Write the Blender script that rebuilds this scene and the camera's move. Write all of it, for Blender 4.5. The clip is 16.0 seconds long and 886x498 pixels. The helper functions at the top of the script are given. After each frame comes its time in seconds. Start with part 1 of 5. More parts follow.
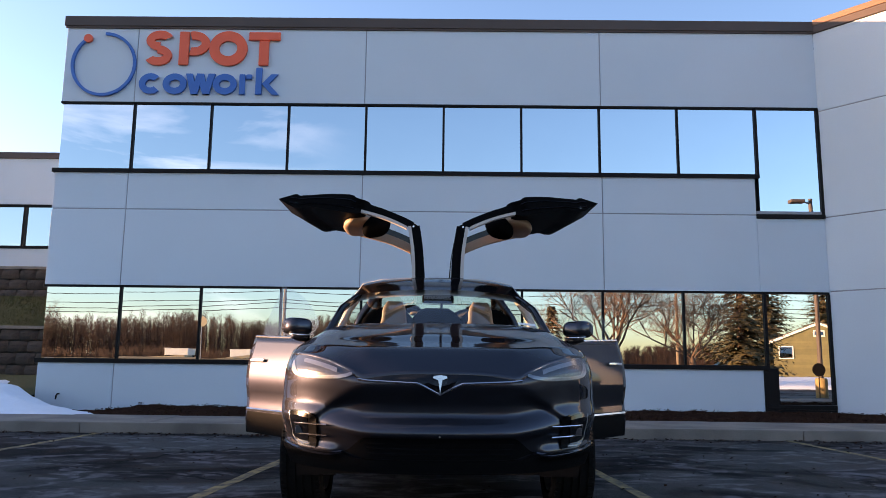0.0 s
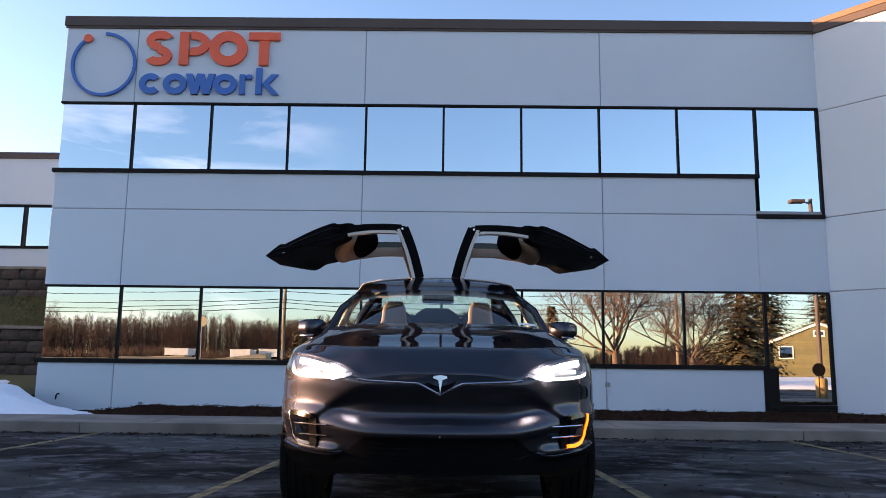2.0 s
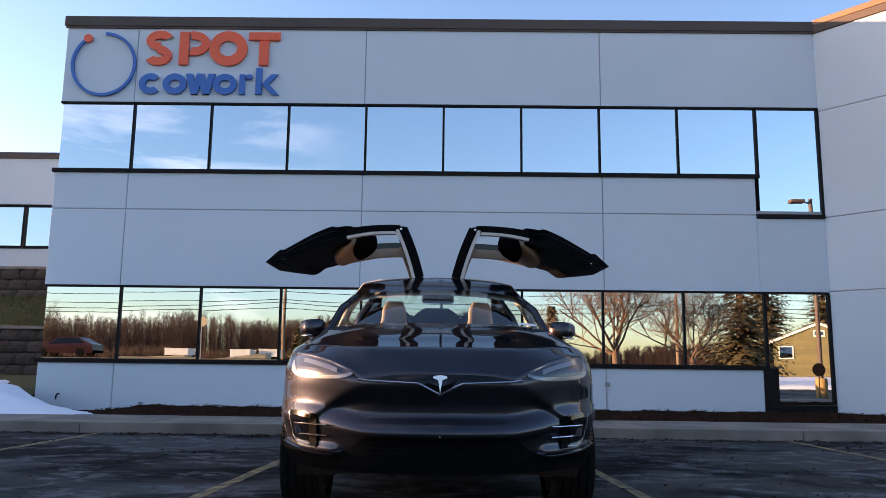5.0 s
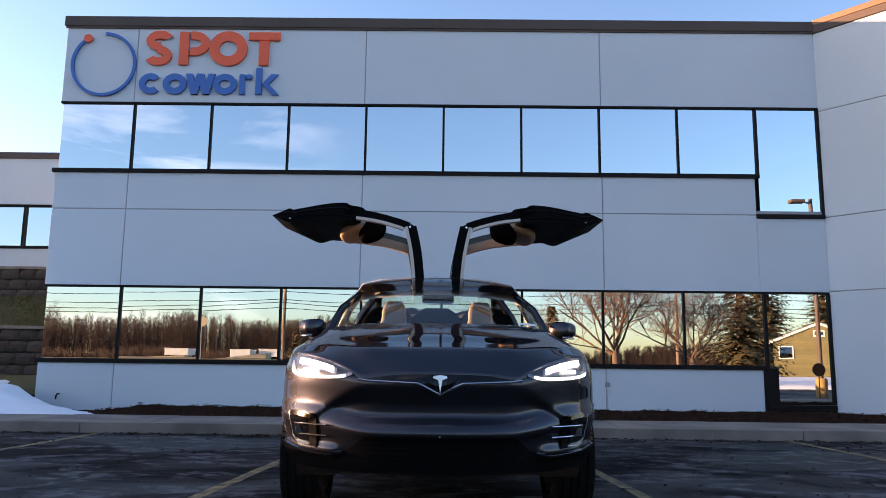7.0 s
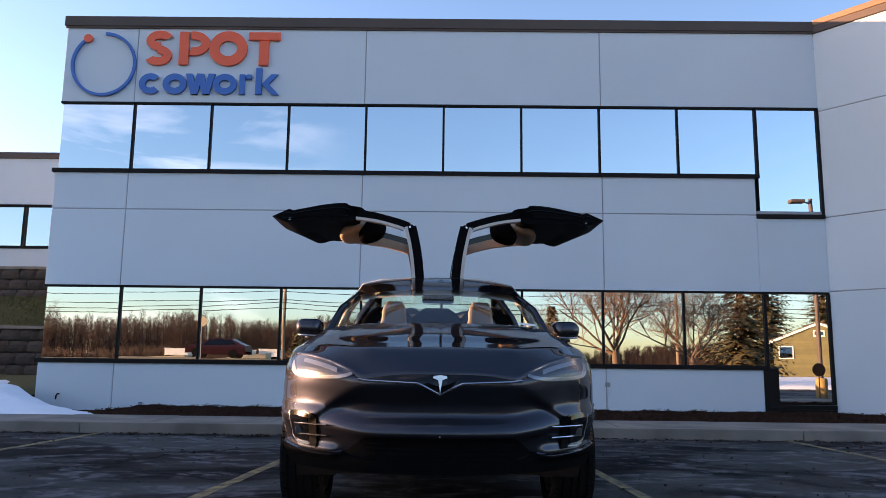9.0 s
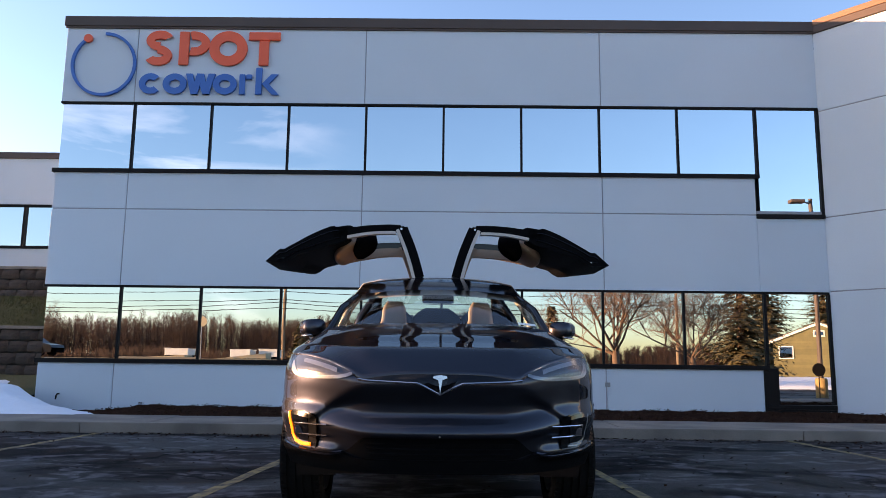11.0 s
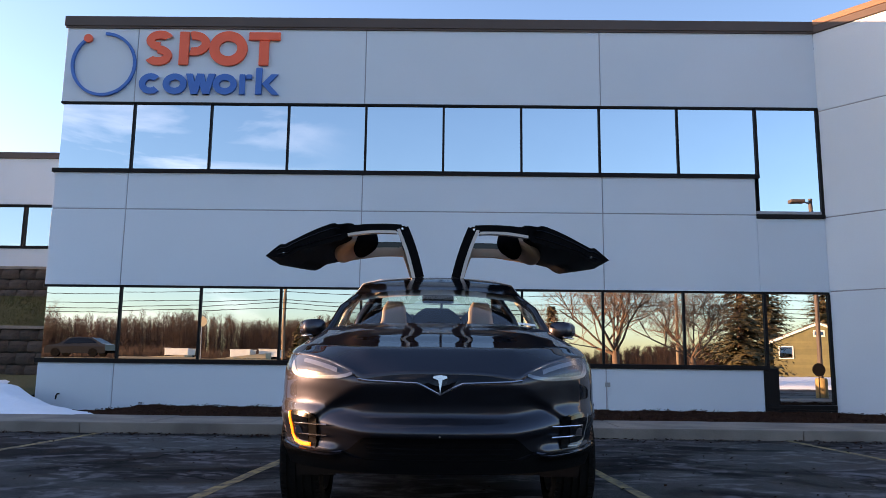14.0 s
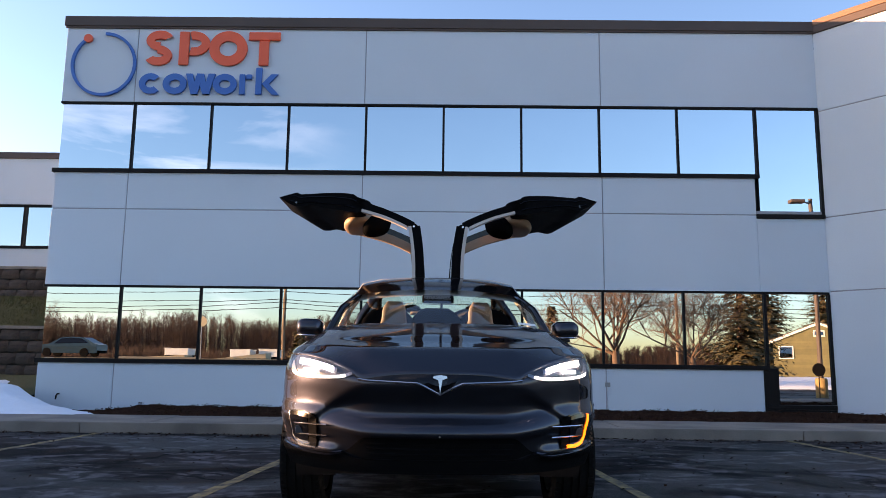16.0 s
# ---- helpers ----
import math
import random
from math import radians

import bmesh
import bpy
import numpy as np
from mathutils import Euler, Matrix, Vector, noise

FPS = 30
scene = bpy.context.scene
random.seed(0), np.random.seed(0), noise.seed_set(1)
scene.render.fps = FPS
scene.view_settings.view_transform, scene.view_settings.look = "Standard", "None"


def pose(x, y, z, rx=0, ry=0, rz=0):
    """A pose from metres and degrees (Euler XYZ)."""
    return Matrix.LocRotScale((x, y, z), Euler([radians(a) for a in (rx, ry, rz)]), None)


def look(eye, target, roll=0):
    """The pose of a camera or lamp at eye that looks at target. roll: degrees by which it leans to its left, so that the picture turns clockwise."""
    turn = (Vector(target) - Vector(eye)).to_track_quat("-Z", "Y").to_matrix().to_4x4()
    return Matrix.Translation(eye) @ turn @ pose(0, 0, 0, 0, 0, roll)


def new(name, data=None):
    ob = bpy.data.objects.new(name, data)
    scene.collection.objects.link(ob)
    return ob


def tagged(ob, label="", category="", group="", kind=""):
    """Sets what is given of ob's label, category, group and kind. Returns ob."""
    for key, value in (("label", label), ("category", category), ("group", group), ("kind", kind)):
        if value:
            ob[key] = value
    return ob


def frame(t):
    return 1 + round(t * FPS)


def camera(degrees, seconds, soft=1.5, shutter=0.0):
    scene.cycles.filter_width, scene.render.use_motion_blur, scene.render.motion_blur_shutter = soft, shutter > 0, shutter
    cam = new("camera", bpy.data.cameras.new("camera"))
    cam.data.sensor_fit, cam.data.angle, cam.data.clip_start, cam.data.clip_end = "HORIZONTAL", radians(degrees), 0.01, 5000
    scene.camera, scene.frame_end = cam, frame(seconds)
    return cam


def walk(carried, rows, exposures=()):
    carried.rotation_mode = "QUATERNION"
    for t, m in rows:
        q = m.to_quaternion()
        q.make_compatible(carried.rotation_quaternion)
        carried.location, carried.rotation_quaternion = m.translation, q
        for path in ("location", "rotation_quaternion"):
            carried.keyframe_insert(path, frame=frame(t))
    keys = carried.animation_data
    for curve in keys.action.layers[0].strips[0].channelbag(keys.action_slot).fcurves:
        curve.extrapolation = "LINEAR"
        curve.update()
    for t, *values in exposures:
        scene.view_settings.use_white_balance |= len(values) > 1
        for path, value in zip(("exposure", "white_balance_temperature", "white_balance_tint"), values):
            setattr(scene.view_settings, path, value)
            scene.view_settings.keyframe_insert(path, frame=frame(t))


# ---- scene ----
# ---- camera ----
cam = camera(61.64, 16.0, soft=0.65)


def held(h, pitch, roll, yaw):
    return Matrix.Translation((0, 0, h)) @ pose(0, 0, 0, 0, 0, yaw) @ pose(0, 0, 0, 90 + pitch) @ pose(0, 0, 0, 0, 0, roll)


STILL = held(0.95, 8.57, 0.645, 0.398)
walk(cam, [(0.0, STILL), (16.0, STILL)], exposures=[(0.0, 2.37, 7040, 28), (16.0, 2.37, 7040, 28)])

# ---- world and sun ----
SUN_AZ, SUN_EL = -77.5, 5.6  # degrees from +y clockwise, degrees up


def make_world():
    w = bpy.data.worlds.new("evening_sky")
    w.use_nodes = True
    n, l = w.node_tree.nodes, w.node_tree.links
    bg = n["Background"]
    sky = n.new("ShaderNodeTexSky")
    sky.sky_type, sky.sun_disc = "NISHITA", False
    sky.sun_elevation, sky.sun_rotation = radians(SUN_EL), radians(SUN_AZ)
    sky.air_density, sky.dust_density, sky.ozone_density = 0.9, 0.7, 2.45
    # thin streaks of high cloud
    co = n.new("ShaderNodeTexCoord")
    mp = n.new("ShaderNodeMapping")
    mp.inputs["Scale"].default_value = (-2.2, 3.0, 11.0)
    mp.inputs["Rotation"].default_value = (0.0, 0.55, 0.5)
    ns = n.new("ShaderNodeTexNoise")
    ns.inputs["Scale"].default_value, ns.inputs["Detail"].default_value = 1.7, 7.0
    ns.inputs["Distortion"].default_value = 0.6
    rp = n.new("ShaderNodeValToRGB")
    rp.color_ramp.elements[0].position, rp.color_ramp.elements[1].position = 0.52, 0.74
    rp.color_ramp.elements[1].color = (0.20, 0.19, 0.18, 1)
    mx = n.new("ShaderNodeMix")
    mx.data_type = "RGBA"
    mx.inputs["B"].default_value = (9.0, 8.6, 8.4, 1)
    l.new(co.outputs["Generated"], mp.inputs["Vector"])
    l.new(mp.outputs["Vector"], ns.inputs["Vector"])
    l.new(ns.outputs["Fac"], rp.inputs["Fac"])
    # the streaks lie to the south-west, the rest of the sky is clear
    mk, cl = n.new("ShaderNodeMapRange"), n.new("ShaderNodeMath")
    mk.inputs["From Min"].default_value, mk.inputs["From Max"].default_value = 0.19, -0.02
    mk.interpolation_type = "SMOOTHSTEP"
    dt = n.new("ShaderNodeVectorMath")
    dt.operation = "DOT_PRODUCT"
    dt.inputs[1].default_value = (0.95, -0.30, 0)
    l.new(co.outputs["Generated"], dt.inputs[0])
    l.new(dt.outputs["Value"], mk.inputs["Value"])
    cl.operation = "MULTIPLY"
    sp, my, both = n.new("ShaderNodeSeparateXYZ"), n.new("ShaderNodeMapRange"), n.new("ShaderNodeMath")
    my.inputs["From Min"].default_value, my.inputs["From Max"].default_value = 0.1, -0.3
    both.operation = "MULTIPLY"
    l.new(co.outputs["Generated"], sp.inputs[0])
    l.new(sp.outputs["Y"], my.inputs["Value"])
    l.new(mk.outputs["Result"], both.inputs[0])
    l.new(my.outputs["Result"], both.inputs[1])
    l.new(rp.outputs["Color"], cl.inputs[0])
    l.new(both.outputs[0], cl.inputs[1])
    l.new(cl.outputs[0], mx.inputs["Factor"])
    l.new(sky.outputs["Color"], mx.inputs["A"])
    l.new(mx.outputs["Result"], bg.inputs["Color"])
    bg.inputs["Strength"].default_value = 0.12
    scene.world = w


make_world()
sun = new("sun", bpy.data.lights.new("sun", "SUN"))
sun.data.energy, sun.data.angle, sun.data.color = 4.2, radians(0.5), (1.0, 0.62, 0.32)
SUN_DIR = Vector((math.sin(radians(SUN_AZ)) * math.cos(radians(SUN_EL)), math.cos(radians(SUN_AZ)) * math.cos(radians(SUN_EL)), math.sin(radians(SUN_EL))))
sun.matrix_world = look(SUN_DIR * 60, (0, 0, 0))


# ---- materials ----
def mat(name, a, b=None, rough=0.6, metal=0.0, scale=3.0, fine=60.0, bump=0.0, bump_scale=80.0, spec=0.5, coat=0.0, rough_b=None, stretch=(1, 1, 1), random=0.0, detail=6.0, lo=0.45, hi=1.0, warp=0.0):
    """Two tones mixed by a coarse and a fine noise, with relief."""
    m = bpy.data.materials.new(name)
    m.use_nodes = True
    n, l = m.node_tree.nodes, m.node_tree.links
    p = n["Principled BSDF"]
    b = b or tuple(c * 0.85 for c in a)
    co = n.new("ShaderNodeTexCoord")
    mp = n.new("ShaderNodeMapping")
    mp.inputs["Scale"].default_value = stretch
    l.new(co.outputs["Object"], mp.inputs["Vector"])
    t1, t2 = n.new("ShaderNodeTexNoise"), n.new("ShaderNodeTexNoise")
    t1.inputs["Scale"].default_value, t1.inputs["Detail"].default_value = scale, detail
    t1.inputs["Distortion"].default_value = warp
    t2.inputs["Scale"].default_value, t2.inputs["Detail"].default_value = fine, 3.0
    for t in (t1, t2):
        l.new(mp.outputs["Vector"], t.inputs["Vector"])
    add = n.new("ShaderNodeMath")
    add.operation = "MULTIPLY_ADD"
    add.inputs[1].default_value, add.inputs[2].default_value = 0.45, 0.0
    l.new(t2.outputs["Fac"], add.inputs[0])
    l.new(t1.outputs["Fac"], add.inputs[2])
    rp = n.new("ShaderNodeMapRange")
    rp.inputs["From Min"].default_value, rp.inputs["From Max"].default_value = lo, hi
    l.new(add.outputs[0], rp.inputs["Value"])
    mx = n.new("ShaderNodeMix")
    mx.data_type = "RGBA"
    mx.inputs["A"].default_value, mx.inputs["B"].default_value = (*a, 1), (*b, 1)
    l.new(rp.outputs["Result"], mx.inputs["Factor"])
    out = mx.outputs["Result"]
    if random:
        oi = n.new("ShaderNodeObjectInfo")
        mr = n.new("ShaderNodeMapRange")
        mr.inputs["To Min"].default_value, mr.inputs["To Max"].default_value = 1 - random, 1 + random
        l.new(oi.outputs["Random"], mr.inputs["Value"])
        sc = n.new("ShaderNodeVectorMath")
        sc.operation = "SCALE"
        l.new(out, sc.inputs[0])
        l.new(mr.outputs["Result"], sc.inputs["Scale"])
        out = sc.outputs[0]
    l.new(out, p.inputs["Base Color"])
    p.inputs["Roughness"].default_value, p.inputs["Metallic"].default_value = rough, metal
    p.inputs["Specular IOR Level"].default_value = spec
    if coat:
        p.inputs["Coat Weight"].default_value, p.inputs["Coat Roughness"].default_value = coat, 0.02
        p.inputs["Coat IOR"].default_value = 1.42
    if rough_b is not None:
        rr = n.new("ShaderNodeMapRange")
        rr.inputs["To Min"].default_value, rr.inputs["To Max"].default_value = rough, rough_b
        l.new(rp.outputs["Result"], rr.inputs["Value"])
        l.new(rr.outputs["Result"], p.inputs["Roughness"])
    if bump:
        tb = n.new("ShaderNodeTexNoise")
        tb.inputs["Scale"].default_value, tb.inputs["Detail"].default_value = bump_scale, 4.0
        l.new(mp.outputs["Vector"], tb.inputs["Vector"])
        bp = n.new("ShaderNodeBump")
        bp.inputs["Strength"].default_value, bp.inputs["Distance"].default_value = bump, 0.02
        l.new(tb.outputs["Fac"], bp.inputs["Height"])
        l.new(bp.outputs["Normal"], p.inputs["Normal"])
    return m


def glass_mat(name, tint, mirror=0.0):
    """Clear sheet glass: a thin tinted pane, with gloss on top."""
    m = bpy.data.materials.new(name)
    m.use_nodes = True
    n, l = m.node_tree.nodes, m.node_tree.links
    n.remove(n["Principled BSDF"])
    tr, gl, mx, fr = n.new("ShaderNodeBsdfTransparent"), n.new("ShaderNodeBsdfGlossy"), n.new("ShaderNodeMixShader"), n.new("ShaderNodeLayerWeight")
    tr.inputs["Color"].default_value = (*tint, 1)
    gl.inputs["Roughness"].default_value = 0.01
    fr.inputs["Blend"].default_value = 0.5
    pw, ad = n.new("ShaderNodeMath"), n.new("ShaderNodeMath")
    pw.operation, pw.inputs[1].default_value = "POWER", 5.0
    ad.operation, ad.use_clamp = "MULTIPLY_ADD", True
    ad.inputs[1].default_value, ad.inputs[2].default_value = 0.8, 0.04 + mirror
    l.new(fr.outputs["Facing"], pw.inputs[0])
    l.new(pw.outputs[0], ad.inputs[0])
    l.new(ad.outputs[0], mx.inputs["Fac"])
    l.new(tr.outputs[0], mx.inputs[1])
    l.new(gl.outputs[0], mx.inputs[2])
    l.new(mx.outputs[0], n["Material Output"].inputs["Surface"])
    return m


def glow_mat(name, colour, strength):
    m = bpy.data.materials.new(name)
    m.use_nodes = True
    p = m.node_tree.nodes["Principled BSDF"]
    p.inputs["Base Color"].default_value = (*colour, 1)
    p.inputs["Emission Color"].default_value = (*colour, 1)
    p.inputs["Emission Strength"].default_value = strength
    return m


def asphalt_mat():
    """Worn asphalt: damp dark patches, dried salt bloom, aggregate and fine cracks."""
    m = bpy.data.materials.new("worn_asphalt")
    m.use_nodes = True
    n, l = m.node_tree.nodes, m.node_tree.links
    p = n["Principled BSDF"]
    co = n.new("ShaderNodeTexCoord")

    def tex(scale, detail, warp=0.0, stretch=(1, 1, 1)):
        mp, t = n.new("ShaderNodeMapping"), n.new("ShaderNodeTexNoise")
        mp.inputs["Scale"].default_value = stretch
        t.inputs["Scale"].default_value, t.inputs["Detail"].default_value, t.inputs["Distortion"].default_value = scale, detail, warp
        l.new(co.outputs["Object"], mp.inputs["Vector"])
        l.new(mp.outputs["Vector"], t.inputs["Vector"])
        return t.outputs["Fac"]

    def span(v, lo, hi, a=0.0, b=1.0):
        r = n.new("ShaderNodeMapRange")
        r.interpolation_type = "SMOOTHSTEP"
        for k, x in (("From Min", lo), ("From Max", hi), ("To Min", a), ("To Max", b)):
            r.inputs[k].default_value = x
        l.new(v, r.inputs["Value"])
        return r.outputs["Result"]

    def blend(f, a, b):
        x = n.new("ShaderNodeMix")
        x.data_type = "RGBA"
        l.new(f, x.inputs["Factor"])
        for k, c in (("A", a), ("B", b)):
            if isinstance(c, tuple):
                x.inputs[k].default_value = (*c, 1)
            else:
                l.new(c, x.inputs[k])
        return x.outputs["Result"]

    damp = span(tex(0.7, 12, 0.9, (0.65, 1.0, 1)), 0.43, 0.57)
    streak = span(tex(1.9, 15, 1.5, (0.62, 1.15, 1)), 0.46, 0.62)
    grit = tex(55, 4)
    base = blend(damp, (0.0075, 0.0074, 0.0082), (0.031, 0.029, 0.0295))
    base = blend(span(tex(2.6, 6, 0.4), 0.50, 0.72, 0.0, 0.65), base, (0.042, 0.028, 0.021))
    bloom = n.new("ShaderNodeMath")
    bloom.operation = "MULTIPLY"
    l.new(streak, bloom.inputs[0])
    l.new(span(tex(7.0, 10, 0.6), 0.38, 0.62, 0.08, 0.95), bloom.inputs[1])
    base = blend(bloom.outputs[0], base, (0.125, 0.122, 0.130))
    cr = n.new("ShaderNodeTexVoronoi")
    cr.feature = "DISTANCE_TO_EDGE"
    cr.inputs["Scale"].default_value = 0.55
    wob, wm = n.new("ShaderNodeVectorMath"), n.new("ShaderNodeTexNoise")
    wob.operation = "MULTIPLY_ADD"
    wm.inputs["Scale"].default_value, wm.inputs["Detail"].default_value = 1.6, 8.0
    wob.inputs[1].default_value = (0.9, 0.9, 0.9)
    l.new(co.outputs["Object"], wm.inputs["Vector"])
    l.new(wm.outputs["Color"], wob.inputs[0])
    l.new(co.outputs["Object"], wob.inputs[2])
    l.new(wob.outputs[0], cr.inputs["Vector"])
    crack = span(cr.outputs["Distance"], 0.008, 0.022, 0.9, 0.0)
    base = blend(crack, base, (0.004, 0.004, 0.004))
    base = blend(span(grit, 0.66, 0.74, 0.0, 0.5), base, (0.16, 0.15, 0.145))
    l.new(base, p.inputs["Base Color"])
    l.new(span(tex(0.8, 8, 0.8, (0.55, 1, 1)), 0.44, 0.58, 0.55, 0.95), p.inputs["Roughness"])
    p.inputs["Specular IOR Level"].default_value = 0.09
    bp = n.new("ShaderNodeBump")
    bp.inputs["Strength"].default_value, bp.inputs["Distance"].default_value = 0.6, 0.012
    l.new(grit, bp.inputs["Height"])
    l.new(bp.outputs["Normal"], p.inputs["Normal"])
    return m


M = {}
M["panel"] = mat("painted_precast_concrete", (0.605, 0.665, 0.72), (0.545, 0.605, 0.655), rough=0.75, scale=0.5, fine=40, bump=0.12, bump_scale=120)
M["joint"] = mat("grey_sealant", (0.36, 0.36, 0.39), rough=0.8)
M["coping"] = mat("brown_metal_coping", (0.105, 0.078, 0.068), (0.085, 0.064, 0.057), spec=0.2, rough=0.55, scale=1.5)
# lighter tan: sunlight on the wing coping's top is put into this colour
M["sunlit_coping"] = mat("brown_coping_sunlit_tan", (0.24, 0.125, 0.065), (0.20, 0.10, 0.055), rough=0.5, scale=1.5)
M["mullion"] = mat("dark_bronze_aluminium", (0.008, 0.007, 0.007), (0.012, 0.010, 0.010), rough=0.5, spec=0.12, scale=4)
M["mirror_glass"] = mat("reflective_coated_glass", (0.625, 0.69, 0.715), (0.60, 0.67, 0.70), rough=0.004, metal=1.0, scale=0.6, fine=2, bump=0.022, bump_scale=0.8)
M["inside"] = mat("dark_room", (0.03, 0.03, 0.03), rough=0.9)
M["asphalt"] = asphalt_mat()
M["paint_line"] = mat("faded_yellow_paint", (0.30, 0.225, 0.085), (0.045, 0.04, 0.034), lo=0.62, hi=0.88, rough=0.75, scale=9, fine=120, bump=0.3)
M["kerb"] = mat("weathered_concrete", (0.25, 0.215, 0.18), (0.13, 0.112, 0.095), lo=0.55, hi=0.9, rough=0.9, scale=1.6, fine=90, bump=0.3)
M["mulch"] = mat("dark_bark_mulch", (0.022, 0.012, 0.009), (0.060, 0.032, 0.022), spec=0.0, rough=0.95, scale=12, fine=80, bump=0.9, bump_scale=50, random=0.3)
M["snow"] = mat("old_snow", (0.80, 0.83, 0.88), (0.72, 0.75, 0.80), rough=0.7, scale=2.5, fine=30, bump=0.35, bump_scale=14)
M["grass"] = mat("winter_grass", (0.040, 0.052, 0.010), (0.075, 0.062, 0.020), rough=0.95, scale=1.4, fine=70, bump=0.9, bump_scale=60)
M["block"] = mat("brown_split_face_block", (0.080, 0.062, 0.050), (0.038, 0.030, 0.026), rough=0.95, scale=7, fine=60, bump=0.8, bump_scale=25, random=0.22)
M["field"] = mat("winter_field", (0.16, 0.12, 0.06), (0.24, 0.18, 0.09), rough=0.95, scale=0.12, fine=4, bump=0.5, bump_scale=3)
M["sign_red"] = mat("orange_red_sign_face", (0.95, 0.125, 0.045), (0.90, 0.115, 0.04), rough=0.45)
M["sign_blue"] = mat("blue_sign_face", (0.026, 0.145, 0.46), (0.024, 0.13, 0.42), rough=0.45)
M["galv"] = mat("galvanised_steel", (0.36, 0.36, 0.36), rough=0.45, metal=0.8, scale=8)
M["wood_pole"] = mat("weathered_pole_wood", (0.20, 0.14, 0.09), (0.13, 0.09, 0.06), rough=0.9, scale=3, stretch=(6, 6, 0.4), bump=0.4)
M["bark"] = mat("grey_brown_bark", (0.15, 0.088, 0.054), (0.085, 0.053, 0.036), rough=0.9, scale=5, bump=0.5)
M["twig"] = mat("bare_twigs", (0.074, 0.036, 0.021), (0.036, 0.020, 0.014), rough=0.9, scale=0.3, fine=2)
M["needle"] = mat("conifer_needles", (0.060, 0.055, 0.020), (0.12, 0.085, 0.035), rough=0.9, scale=2, fine=9)
M["siding"] = mat("olive_shingle_siding", (0.165, 0.148, 0.066), (0.12, 0.11, 0.055), rough=0.8, scale=2, random=0.12)
M["trim"] = mat("white_trim_paint", (0.75, 0.74, 0.70), rough=0.6)
M["roof"] = mat("grey_roof_shingle", (0.10, 0.09, 0.085), rough=0.9, scale=4, bump=0.4)
M["bollard"] = mat("yellow_concrete_base", (0.36, 0.23, 0.08), (0.26, 0.17, 0.07), rough=0.8, scale=4)
M["cream"] = mat("cream_truck_panel", (0.50, 0.40, 0.25), rough=0.5)
M["wire"] = mat("black_cable", (0.015, 0.015, 0.015), rough=0.6)
# vehicle
M["paint"] = mat("dark_metallic_paint", (0.036, 0.037, 0.046), (0.046, 0.047, 0.058), rough=0.36, metal=0.9, spec=0.0, scale=300, fine=900, coat=0.8)
M["paint"].node_tree.nodes["Principled BSDF"].inputs["Specular Tint"].default_value = (0.12, 0.12, 0.14, 1)
M["black"] = mat("black_plastic", (0.0035, 0.0035, 0.004), (0.006, 0.006, 0.0065), rough=0.55, spec=0.02, scale=30, fine=200, bump=0.1, bump_scale=400)
M["gloss_black"] = mat("gloss_black_trim", (0.004, 0.004, 0.005), rough=0.10, spec=0.35)
M["chrome"] = mat("satin_chrome", (0.62, 0.62, 0.64), rough=0.22, metal=1.0, scale=20)
M["tyre"] = mat("tyre_rubber", (0.008, 0.008, 0.008), (0.013, 0.0125, 0.012), spec=0.0, rough=0.85, scale=15, bump=0.4)
M["rim"] = mat("grey_alloy", (0.28, 0.28, 0.30), rough=0.3, metal=0.9, scale=10)
M["cream_leather"] = mat("cream_upholstery", (0.28, 0.225, 0.17), (0.23, 0.185, 0.14), rough=0.6, scale=6, bump=0.15)
M["tan"] = mat("tan_door_card", (0.36, 0.245, 0.155), (0.31, 0.21, 0.135), rough=0.6, scale=6)
M["seal"] = mat("pale_door_jamb", (0.56, 0.50, 0.45), (0.50, 0.45, 0.41), rough=0.5, scale=6)
M["carpet"] = mat("black_carpet", (0.006, 0.006, 0.0065), spec=0.0, rough=0.95, scale=40, bump=0.3)
M["clear"] = glass_mat("clear_lens", (0.93, 0.95, 0.97))
M["screen_glass"] = glass_mat("laminated_screen", (0.78, 0.84, 0.84), 0.01)
M["dark_glass"] = glass_mat("tinted_roof_glass", (0.05, 0.045, 0.045), 0.05)
M["reflector"] = mat("lamp_reflector", (0.29, 0.295, 0.31), (0.21, 0.215, 0.225), rough=0.3, metal=0.5, scale=25)
M["lamp_grey"] = mat("lamp_housing_grey", (0.075, 0.078, 0.088), (0.045, 0.047, 0.055), rough=0.3, metal=0.2, spec=0.3, scale=40)
M["beam"] = glow_mat("white_led", (1.0, 0.95, 0.86), 4.0)
M["beam_hot"] = glow_mat("main_beam_led", (1.0, 0.94, 0.82), 130.0)
M["amber"] = glow_mat("amber_led", (1.0, 0.17, 0.006), 0.75)


# ---- mesh helpers ----
def finish(bm, smooth=True):
    if smooth:
        for f in bm.faces:
            f.smooth = True
    return bm


def mesh_of(name, bm, material):
    me = bpy.data.meshes.new(name)
    bm.to_mesh(me)
    bm.free()
    for m in material if isinstance(material, (list, tuple)) else (material,):
        me.materials.append(m)
    return me


def part(name, bm, material, parent, label=""):
    ob = new(name, mesh_of(name, bm, material))
    ob.parent = parent
    return tagged(ob, label)


def thing(name, label, category, group="", kind="", at=(0, 0, 0), rz=0):
    ob = new(name)
    ob.matrix_basis = pose(*at, 0, 0, rz)
    return tagged(ob, label, category, group, kind)


def solid(name, bm, material, label, category, group="", kind=""):
    return tagged(new(name, mesh_of(name, bm, material)), label, category, group, kind)


